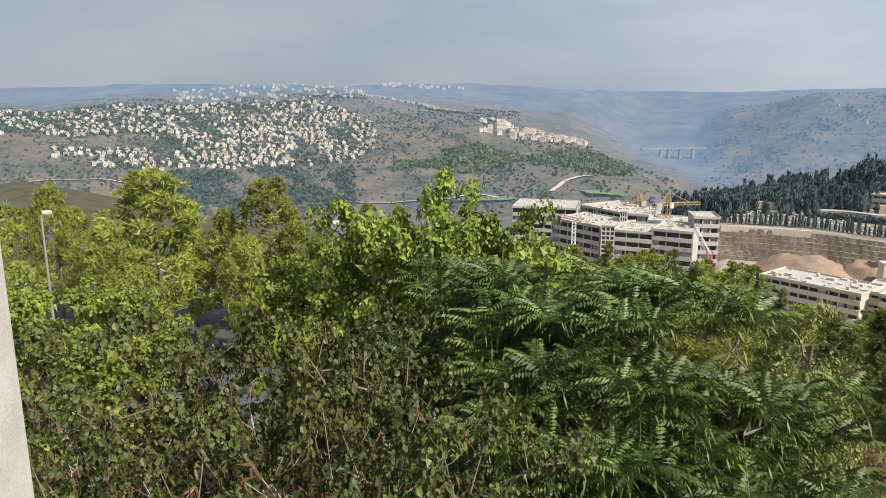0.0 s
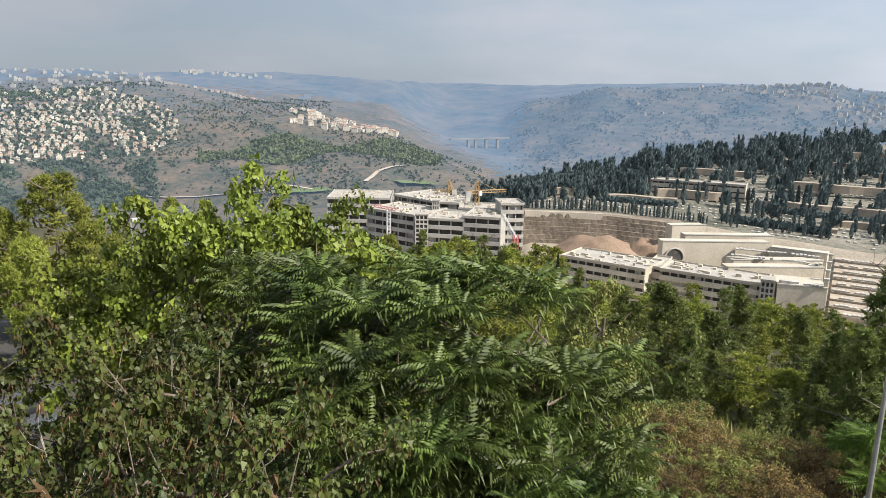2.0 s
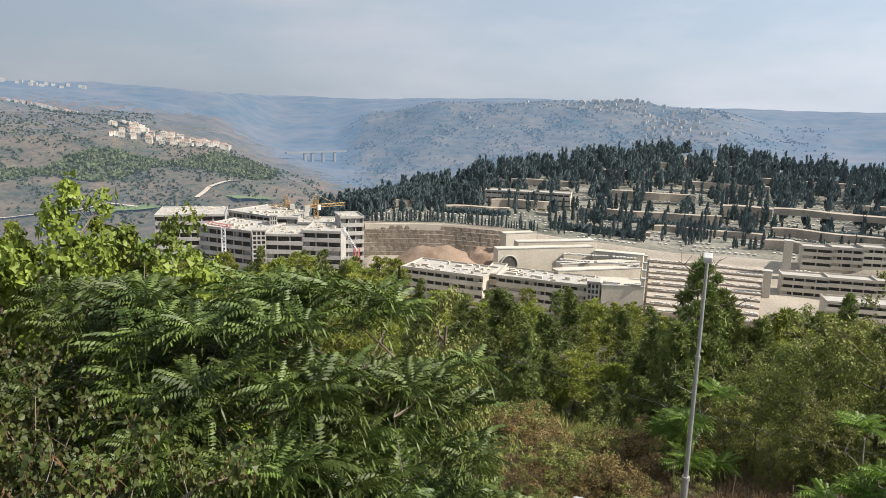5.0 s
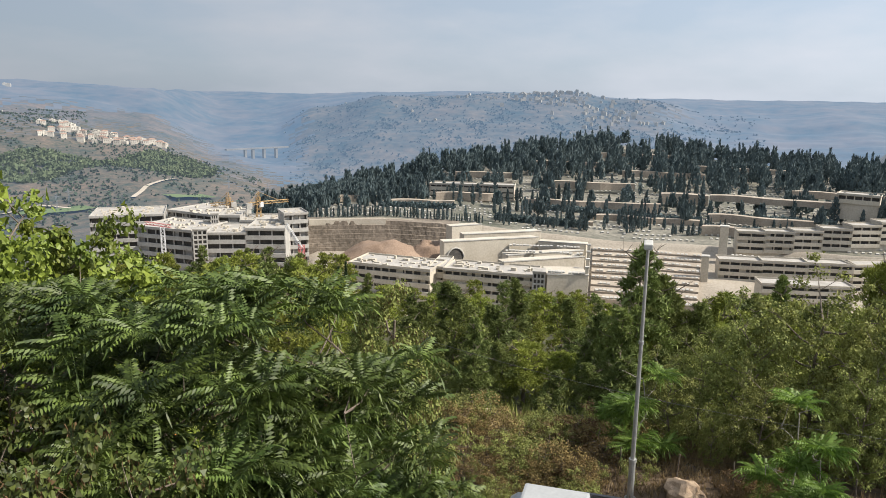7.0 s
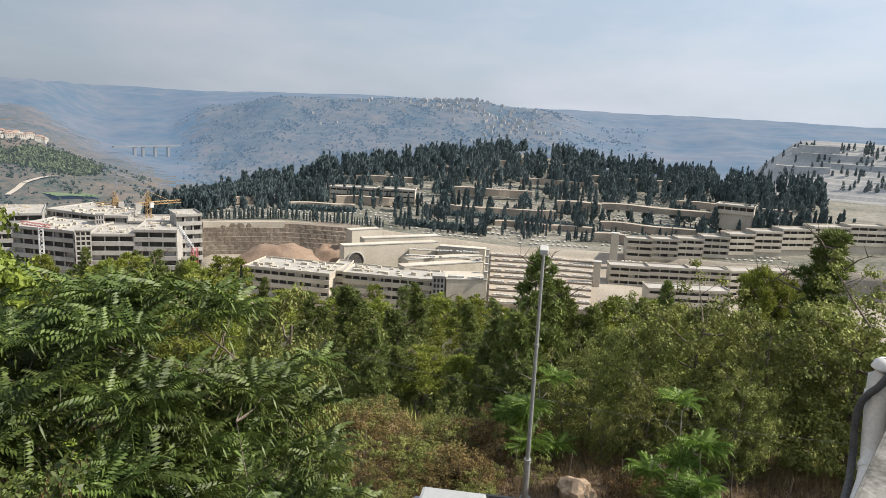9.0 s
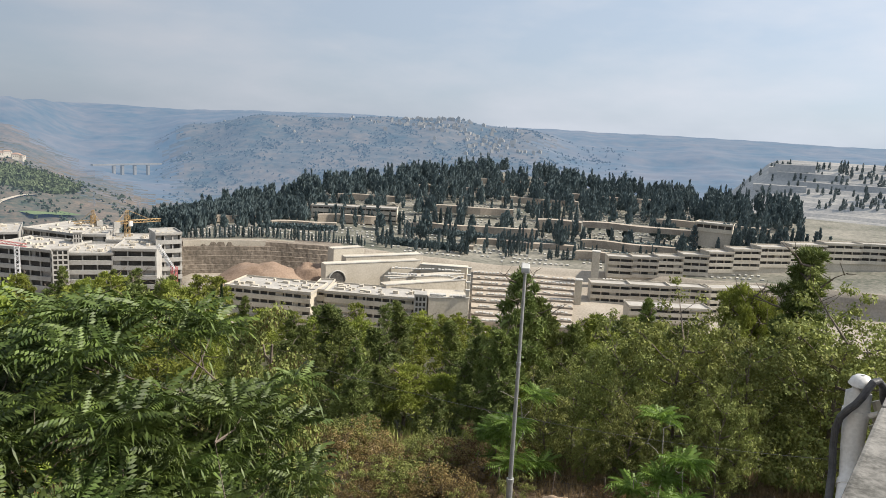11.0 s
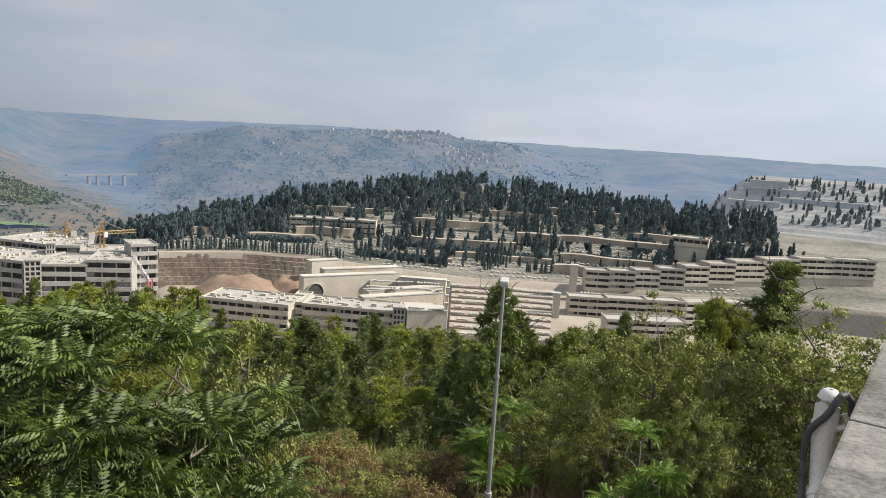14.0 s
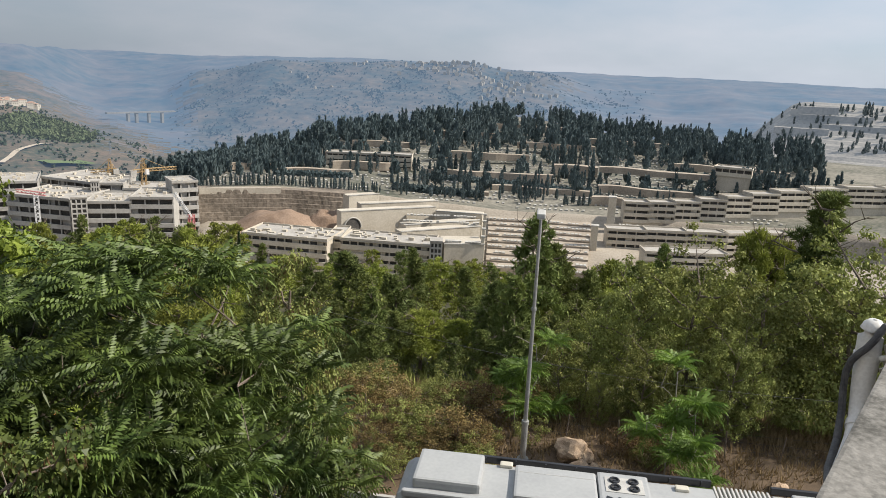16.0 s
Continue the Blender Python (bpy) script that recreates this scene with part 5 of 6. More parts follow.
def cypress_wood():
    """The closed dark wood on the crest."""
    out = []
    rnd = random.Random(2)
    for k in range(3300):
        az = rnd.uniform(17.5, 68)
        cd = crest_dist(az)
        f = rnd.random() ** 0.55
        d = 330 + (cd - 318) * f if az > 21 else cd - 60 + 70 * f
        if d < 470 and rnd.random() < (0.66 if az > 31 else 0.3):
            continue
        if az > 63 and f < 0.22:
            continue
        if d > 420 and patch(az * 4.2, d * 3.0) < -0.55 and rnd.random() < 0.85:
            continue
        if 46.2 < az < 48.2 and d > cd - 70 or (d > 520 and math.sin(az * 2.9) > 0.93):
            continue
        g = ground_at(az, d)
        h = rnd.uniform(9, 18) * (0.66 if az < 30 else 1.0) * (0.7 if d < 450 else 1.0)
        if rnd.random() < 0.58:
            r = rnd.uniform(2.8, 4.6) * h / 13
            b = cypress_blades(170, h * 0.84, r, 2.5, 1.5, 0.22)
        else:
            b = cypress_blades(90, h * 1.05, rnd.uniform(1.2, 2.0), 2.2, 1.0, 0.04)
        out.append(b + np.array(tuple(g)))
    ob = faces_part("cypress_wood", np.concatenate(out), CYPRESS_HAZED)
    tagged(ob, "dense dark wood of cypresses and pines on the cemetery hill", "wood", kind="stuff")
    out = []
    for k in range(300):
        az = rnd.uniform(63.5, 80)
        d = rnd.uniform(690, 800)
        u = min(1.0, max(0.0, (az - 61.8) / 4.6))
        z = -66 + u * u * (3 - 2 * u) * 46 * min(1, max(0, (d - 660) / 150))
        if az < 69.3 and rnd.random() < 0.75 and d < 785:
            continue
        out.append(cypress_blades(70, rnd.uniform(5, 10), rnd.uniform(1, 2.2), 2.0, 1.1, 0.1) + np.array(tuple(at(az, d, z - 0.5))))
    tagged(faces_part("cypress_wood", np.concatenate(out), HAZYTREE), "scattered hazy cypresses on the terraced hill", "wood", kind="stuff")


cypress_wood()


# ---- far hills: woods and villages ----
def crowns(points, size, mat, name, label):
    """Low uneven crowns at the points."""
    n = len(points)
    pts = np.asarray(points)
    tri = []
    for k in range(9):
        c = pts + RNG.normal(0, 0.35, (n, 3)) * size[:, None] + np.array([0, 0, 0.45]) * size[:, None]
        w = unit(RNG.normal(0, 1, (n, 3)) + np.array([0, 0, 0.8]))
        side = unit(np.cross(w, RNG.normal(0, 1, (n, 3)))) * size[:, None] * 0.75
        tri.append(np.stack([c - side, c + side, c + w * size[:, None] * 1.3], 1))
    tagged(faces_part(name, np.concatenate(tri), mat), label, "wood", kind="stuff")


def far_points(rnd, n, a0, a1, r0, r1, keep=None):
    out = []
    while len(out) < n:
        az, r = rnd.uniform(a0, a1), rnd.uniform(r0, r1)
        if keep and not keep(az, r):
            continue
        out.append(tuple(ground_at(az, r)))
    return np.array(out)


rnd = random.Random(31)
pts = far_points(rnd, 9000, -34, 18, 1180, 2600, lambda a, r: (a < 6 or r < 2150 - 40 * (a - 6)) and (patch(a, r) > -0.2 or rnd.random() < 0.16))
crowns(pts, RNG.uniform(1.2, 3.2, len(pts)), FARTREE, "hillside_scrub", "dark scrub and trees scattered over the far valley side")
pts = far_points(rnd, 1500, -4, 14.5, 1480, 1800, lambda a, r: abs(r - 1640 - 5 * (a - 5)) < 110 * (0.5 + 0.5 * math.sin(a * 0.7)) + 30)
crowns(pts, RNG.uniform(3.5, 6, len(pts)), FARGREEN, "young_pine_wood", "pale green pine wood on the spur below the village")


# emission here gives the wood its haze
HAZYWOOD = material("hazy far wood", (0.026, 0.038, 0.034), (0.058, 0.068, 0.056), scale=0.02, fine=0.3, bump=0, spread=0.3, haze_glow=(0.088, 0.138, 0.212))
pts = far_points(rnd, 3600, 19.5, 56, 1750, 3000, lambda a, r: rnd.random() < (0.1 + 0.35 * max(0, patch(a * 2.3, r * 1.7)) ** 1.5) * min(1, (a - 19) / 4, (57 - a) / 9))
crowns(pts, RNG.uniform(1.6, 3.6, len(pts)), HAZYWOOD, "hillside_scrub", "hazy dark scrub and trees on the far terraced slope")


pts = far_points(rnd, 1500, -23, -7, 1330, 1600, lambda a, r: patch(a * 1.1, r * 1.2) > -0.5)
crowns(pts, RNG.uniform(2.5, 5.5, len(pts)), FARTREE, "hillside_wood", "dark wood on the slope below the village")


def in_village(az, r):
    lo = 1625 + (0 if az > -26 else 90) + 14 * math.sin(az * 0.9) + (0 if az < -9 else (az + 9) * 30)
    hi = 2440 + 60 * math.sin(az * 0.4) - (0 if az < -12 else (az + 12) * 42)
    if az < -21.5 and 1800 < r < 1960 + 40 * math.sin(az):
        return False
    if -28.5 > az and r < 1960:
        return False
    return lo < r < hi and -34 < az < -5.4


pts = far_points(rnd, 4200, -34, -5, 1620, 2450, in_village)
crowns(pts, RNG.uniform(2.6, 5.0, len(pts)), FARTREE, "village_trees", "dark garden trees between the village houses")


def house_faces(o, w, l, h, turn, gable):
    """Walls with recessed windows left to the eye's reach, a flat or hipped roof with eaves."""
    c, s = math.cos(turn), math.sin(turn)
    def g(x, y, z):
        return (o[0] + c * x - s * y, o[1] + s * x + c * y, o[2] + z)
    b = [g(x, y, -4) for x, y in ((-w, -l), (w, -l), (w, l), (-w, l))]
    t = [g(x, y, h) for x, y in ((-w, -l), (w, -l), (w, l), (-w, l))]
    walls = [[b[i], b[(i + 1) % 4], t[(i + 1) % 4], t[i]] for i in range(4)]
    if gable:
        e = [g(x * 1.08, y * 1.08, h) for x, y in ((-w, -l), (w, -l), (w, l), (-w, l))]
        r0, r1 = g(-w * 0.35, 0, h + 2.2), g(w * 0.35, 0, h + 2.2)
        roof = [[e[0], e[1], r1, r0], [e[2], e[3], r0, r1], [e[1], e[2], r1, r1], [e[3], e[0], r0, r0]]
    else:
        q = [g(x * 0.94, y * 0.94, h + 0.02) for x, y in ((-w, -l), (w, -l), (w, l), (-w, l))]
        roof = [q]
        k = [g(x, y, h) for x, y in ((-w * 0.4, -l * 0.4), (w * 0.2, -l * 0.4), (w * 0.2, l * 0.3), (-w * 0.4, l * 0.3))]
        kt = [(p[0], p[1], p[2] + 2.3) for p in k]
        walls += [[k[i], k[(i + 1) % 4], kt[(i + 1) % 4], kt[i]] for i in range(4)] + [kt]
    wins = []
    for i in range(4):
        p0, p1 = np.array(t[i]), np.array(t[(i + 1) % 4])
        nrm = np.array([p1[1] - p0[1], p0[0] - p1[0], 0.0])
        nrm /= np.linalg.norm(nrm)
        for f in (0.22, 0.5, 0.78):
            for zz in (h - 1.2, h - 4.2):
                if zz < 1:
                    continue
                m = p0 + (p1 - p0) * f + nrm * 0.06
                u = (p1 - p0) / np.linalg.norm(p1 - p0) * 0.65
                m[2] = o[2] + zz
                wins.append([m - u - [0, 0, 1.4], m + u - [0, 0, 1.4], m + u, m - u])
    return walls, roof, wins


def village(spots, name, label, stone=None):
    walls, flats, tiles, wins = [], [], [], []
    for az, r, w, h, tiled in spots:
        o = tuple(ground_at(az, r))
        a, b, c = house_faces(o, w, w * rnd.uniform(0.7, 1.0), h, radians(-az) + rnd.uniform(-0.5, 0.5), tiled)
        walls += a
        wins += c
        (tiles if tiled else walls).extend(b)
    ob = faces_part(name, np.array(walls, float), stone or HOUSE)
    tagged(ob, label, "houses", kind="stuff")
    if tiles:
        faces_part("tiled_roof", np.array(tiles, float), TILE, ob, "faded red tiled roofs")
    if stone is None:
        faces_part("window", np.array(wins, float), DARK_FILL, ob, "small dark windows")


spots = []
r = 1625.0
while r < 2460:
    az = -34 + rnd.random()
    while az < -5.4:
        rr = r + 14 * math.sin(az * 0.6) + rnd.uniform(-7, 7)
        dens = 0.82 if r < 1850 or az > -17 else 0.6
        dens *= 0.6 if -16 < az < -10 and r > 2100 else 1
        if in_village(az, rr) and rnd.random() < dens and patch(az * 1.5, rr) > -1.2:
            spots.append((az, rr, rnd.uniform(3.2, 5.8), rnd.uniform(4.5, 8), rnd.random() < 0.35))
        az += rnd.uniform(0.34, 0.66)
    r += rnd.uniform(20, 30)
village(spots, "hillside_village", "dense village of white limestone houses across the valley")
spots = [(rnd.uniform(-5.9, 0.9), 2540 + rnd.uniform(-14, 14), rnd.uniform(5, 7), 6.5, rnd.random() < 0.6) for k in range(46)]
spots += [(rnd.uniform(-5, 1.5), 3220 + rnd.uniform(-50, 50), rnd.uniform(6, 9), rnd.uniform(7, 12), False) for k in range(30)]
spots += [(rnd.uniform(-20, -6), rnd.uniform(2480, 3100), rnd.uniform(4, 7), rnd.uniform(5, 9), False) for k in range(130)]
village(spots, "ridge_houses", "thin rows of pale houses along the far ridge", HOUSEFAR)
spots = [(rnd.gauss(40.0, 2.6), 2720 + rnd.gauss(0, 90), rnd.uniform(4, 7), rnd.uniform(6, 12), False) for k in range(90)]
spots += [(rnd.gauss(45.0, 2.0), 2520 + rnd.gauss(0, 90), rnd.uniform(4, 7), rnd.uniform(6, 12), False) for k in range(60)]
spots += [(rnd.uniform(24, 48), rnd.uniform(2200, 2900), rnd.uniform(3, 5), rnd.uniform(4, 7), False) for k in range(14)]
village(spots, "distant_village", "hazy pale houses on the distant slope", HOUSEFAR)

# the compact village on the spur: each house is a thing of its own
HV = []
for k in range(84):
    f = rnd.random()
    az = 3.0 + 8.0 * f
    r = 1890 - 20 * f + 330 * rnd.random() * (1 - 0.78 * f)
    HV.append((az, r))
hm = []
for v in range(4):
    w, h = (6.0, 7.4, 8.0, 6.6)[v], (9.5, 11.5, 8.5, 10.5)[v]
    ob = thing("village_house", Matrix.Identity(4), ("cream stone house with flat roof on the spur", "white stone house with red tiled roof on the spur")[v % 2], "house", "houses on the spur")
    a, b, c = house_faces((0, 0, 0), w, w * 0.85, h, 0, v % 2 == 1)
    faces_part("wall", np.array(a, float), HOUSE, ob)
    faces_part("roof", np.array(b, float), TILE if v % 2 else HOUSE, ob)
    pane = None
    for q in c:
        q = np.array(q, float)
        m = q.mean(0)
        faces_part("window", q[None], DARK_FILL, ob)
    hm.append(ob)
for k, (az, r) in enumerate(HV):
    m = Matrix.Translation(ground_at(az, r)) @ pose(0, 0, 0, 0, 0, -az + rnd.uniform(-25, 25))
    if k < 4:
        hm[k].matrix_world = m
    else:
        copy_thing(hm[k % 4], m)


def ribbon(name, rows, width, lift, mat, label, category):
    vs, fs = [], []
    pts = [Vector(ground_at(*p)) for p in rows]
    fine = []
    for i in range(len(pts) - 1):
        for k in range(8):
            q = pts[i].lerp(pts[i + 1], k / 8)
            q.z = float(land(q.x, q.y)) + EYE + lift
            fine.append(q)
    for i, q in enumerate(fine):
        w = (fine[min(i + 1, len(fine) - 1)] - fine[max(i - 1, 0)])
        s = Vector((w.y, -w.x, 0)).normalized() * width / 2
        vs += [q - s, q + s]
    for i in range(len(fine) - 1):
        fs.append((2 * i, 2 * i + 1, 2 * i + 3, 2 * i + 2))
    return tagged(part(name, (vs, fs), mat), label, category, kind="structure")


# faint emission lays the valley haze over the track
TRACK = material("hazy pale dirt track", (0.34, 0.29, 0.23), (0.46, 0.40, 0.33), scale=0.05, fine=0.5, bump=0, haze_glow=(0.04, 0.05, 0.06))
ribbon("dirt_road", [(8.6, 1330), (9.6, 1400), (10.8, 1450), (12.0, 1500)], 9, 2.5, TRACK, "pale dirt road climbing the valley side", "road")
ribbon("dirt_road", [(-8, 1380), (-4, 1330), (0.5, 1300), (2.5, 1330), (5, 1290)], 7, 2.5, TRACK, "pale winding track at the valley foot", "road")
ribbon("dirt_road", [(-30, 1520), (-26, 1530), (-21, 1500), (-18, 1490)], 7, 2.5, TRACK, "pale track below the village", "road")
# field green plus emission for the haze
FIELDM = material("hazy green field", (0.07, 0.11, 0.05), (0.12, 0.16, 0.07), scale=0.02, fine=0.3, bump=0, haze_glow=(0.04, 0.05, 0.055))
ribbon("field", [(1.2, 1290), (2.6, 1285), (4.4, 1285), (5.8, 1300)], 46, 3.0, FIELDM, "hazy green field on the valley floor", "field")
ribbon("field", [(11.0, 1330), (12.6, 1350), (14.0, 1370)], 60, 3.0, FIELDM, "green plot beside the dirt road", "field")


def viaduct():
    a, b = at(15.3, 2150, -158), at(19.9, 2260, -160)
    ob = thing("viaduct", Matrix.Identity(4), "hazy concrete road bridge on tall piers over the valley", "bridge")
    x = (b - a).normalized()
    y = Vector((0, 0, 1)).cross(x)
    m = Matrix(((x.x, y.x, 0, a.x), (x.y, y.y, 0, a.y), (0, 0, 1, a.z), (0, 0, 0, 1)))
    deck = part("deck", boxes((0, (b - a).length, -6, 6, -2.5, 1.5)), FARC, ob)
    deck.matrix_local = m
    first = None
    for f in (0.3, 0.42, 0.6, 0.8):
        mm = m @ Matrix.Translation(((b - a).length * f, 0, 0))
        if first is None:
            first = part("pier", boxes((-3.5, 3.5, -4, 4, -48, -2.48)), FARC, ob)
            first.matrix_local = mm
        else:
            share("pier", first, ob, mm)


# concrete that emits bluish light to imitate distance haze
FARC = material("hazy concrete", (0.09, 0.09, 0.09), (0.15, 0.145, 0.14), scale=0.03, fine=0.3, bump=0, haze_glow=(0.10, 0.13, 0.17))
viaduct()
pyl = None
for az, r, h in ((3.6, 1300, 26), (4.4, 1330, 26), (15.4, 1500, 40), (18.3, 1480, 40), (-1.0, 1420, 24)):
    g = ground_at(az, r)
    if pyl is None:
        pyl = thing("power_pylon", Matrix.Translation(g), "grey lattice power pylon on the valley side", "pylon", "power pylons")
        part("mast", lattice((0, 0, 0), (0, 0, 26), 1.8, 9), FARC, pyl)
        part("cross_arm", lattice((-5, 0, 21), (5, 0, 21), 0.9, 6), FARC, pyl)
    else:
        copy_thing(pyl, Matrix.Translation(g))


# ---- beside the road ----
def street_lamp(az, d, el, base_z=None, head=0.9, turn=0.0, label="tall galvanised street lamp pole beside the road"):
    g = ground_at(az, d)
    h = EYE + d * math.tan(radians(el)) - g.z
    ob = thing("street_lamp", Matrix.Translation(g) @ pose(0, 0, 0, 0, 0, turn), label, "street lamp", "street lamps")
    part("pole", tube([(0, 0, -0.3), (0, 0, 1.6), (0, 0, 1.62), (0, 0, h - 0.2)], (0.13, 0.125, 0.09, 0.055), 12), GALV, ob)
    part("flange", tube([(0, 0, -0.05), (0, 0, 0.06)], (0.24, 0.24), 10), GALV, ob)
    part("collar", tube([(0, 0, 1.58), (0, 0, 1.74)], (0.15, 0.15), 12), GALV, ob)
    arm = tube([(0, 0, h - 0.25), (0, 0.1, h - 0.1), (0, 0.35, h - 0.05)], (0.05, 0.045, 0.04), 8)
    part("arm", arm, GALV, ob)
    lamp = boxes((-0.16, 0.16, 0.05, 0.1 + head, h - 0.12, h + 0.08), bevel=0.05)
    hd = part("lamp_head", lamp, GREYP, ob, "grey lamp head")
    part("lens", boxes((-0.12, 0.12, 0.2, head, h - 0.15, h - 0.115)), STEEL_W, hd)
    return ob, h


lamp, lh = street_lamp(48.5, 26.9, -10.7, turn=-ROAD_AZ + 180)
part("notice", boxes((-0.1, 0.1, -0.15, -0.135, 0.75, 1.2)), WHITEPAINT, lamp, "small white notice on the pole")
part("clamp", tube([(0, 0, lh * 0.62), (0, 0, lh * 0.62 + 0.12)], (0.10, 0.10), 10), GALV, lamp)
street_lamp(-8.95, 46, -10.0, head=0.5, turn=-60, label="street lamp with a pale head above the trees")
street_lamp(-29.5, 50, -8.1, head=0.5, turn=-60, label="street lamp with a pale head above the trees")


def low_wire():
    ob = thing("overhead_cable", Matrix.Identity(4), "thin dark cable strung along the wooded slope", "cable")
    pts = []
    a, b = at(30, 31, -10.6), at(78, 33, -12.2)
    for k in range(25):
        q = a.lerp(b, k / 24)
        q.z -= 0.9 * (1 - (k / 12 - 1) ** 2)
        pts.append(q)
    part("strand", tube(pts, [0.007] * 25, 4), CABLE, ob)


low_wire()


def fence():
    ob = thing("wire_fence", ROADM, "low wire fence on thin rusty posts above the road", "fence")
    first = None
    for k in range(26):
        x = -20 + k * 2.2
        q = ROADM @ Vector((x, 28.6, 0))
        z = float(land(q.x, q.y)) + EYE
        mm = Matrix.Translation((x, 28.6, z)) @ pose(0, 0, 0, random.uniform(-4, 4), random.uniform(-4, 4), 0)
        if first is None:
            first = part("post", tube([(0, 0, -0.2), (0, 0, 1.25)], (0.03, 0.025), 6), BARK, ob)
            first.matrix_local = mm
        else:
            share("post", first, ob, mm)
    for h in (0.4, 0.8, 1.15):
        pts = []
        for k in range(26):
            x = -20 + k * 2.2
            q = ROADM @ Vector((x, 28.6, 0))
            pts.append((x, 28.6, float(land(q.x, q.y)) + EYE + h))
        part("wire", tube(pts, [0.006] * 26, 3), CABLE, ob)


fence()


def rock(az, d, s, seed, squash=0.7):
    bm = bmesh.new()
    bmesh.ops.create_icosphere(bm, subdivisions=3, radius=1.0)
    for v in bm.verts:
        n = noise.noise(v.co * 1.3 + Vector((seed, 0, 0))) * 0.45 + noise.noise(v.co * 3.5 + Vector((seed, 4, 0))) * 0.16
        v.co *= 1 + n
        v.co.z *= squash
        v.co *= s
    ob = part("boulder", bm, ROCK)
    g = ground_at(az, d)
    ob.matrix_world = Matrix.Translation(g + Vector((0, 0, s * squash * 0.45))) @ pose(0, 0, 0, 0, 0, seed * 50)
    tagged(ob, "pale brown limestone boulder on the dry verge", "boulder", "boulders")


for k, (az, d, s) in enumerate(((52.9, 27.6, 0.75), (53.6, 26.2, 0.62), (54.6, 26.6, 0.4), (64.3, 26.0, 0.55), (35.5, 34, 0.8), (58.5, 28.2, 0.3), (69, 28.5, 0.35))):
    rock(az, d, s, k * 1.7)


def verge_grass():
    n = 44000
    x = RNG.uniform(-24, 40, n)
    p = RNG.uniform(23.9, 38, n)
    keep = (RNG.random(n) < np.clip((p - 24.5) / 5, 0.08, 1.0)) & (bumps(x, p, 1.7) > -0.35)
    x, p = x[keep], p[keep]
    X, Y = RT.x * x + RN.x * p, RT.y * x + RN.y * p
    c = np.stack([X, Y, land(X, Y) + EYE - 0.02], 1)
    tri = blades(c, np.tile([0, 0, 1.0], (len(c), 1)), 0.5, 0.045, 2, cone=0.4)
    tagged(faces_part("dry_grass", tri, DRYGRASS), "dry straw coloured grass on the verge", "grass", kind="stuff")
    n = 30000
    x, p = RNG.uniform(-70, 70, n), RNG.uniform(33, 75, n)
    X, Y = RT.x * x + RN.x * p, RT.y * x + RN.y * p
    c = np.stack([X, Y, land(X, Y) + EYE - 0.02], 1)
    tri = blades(c, np.tile([0, 0, 1.0], (n, 1)), 0.8, 0.16, 2, cone=0.6)
    tagged(faces_part("undergrowth", tri, OLIVE), "low dull green undergrowth under the pines", "undergrowth", kind="stuff")


verge_grass()


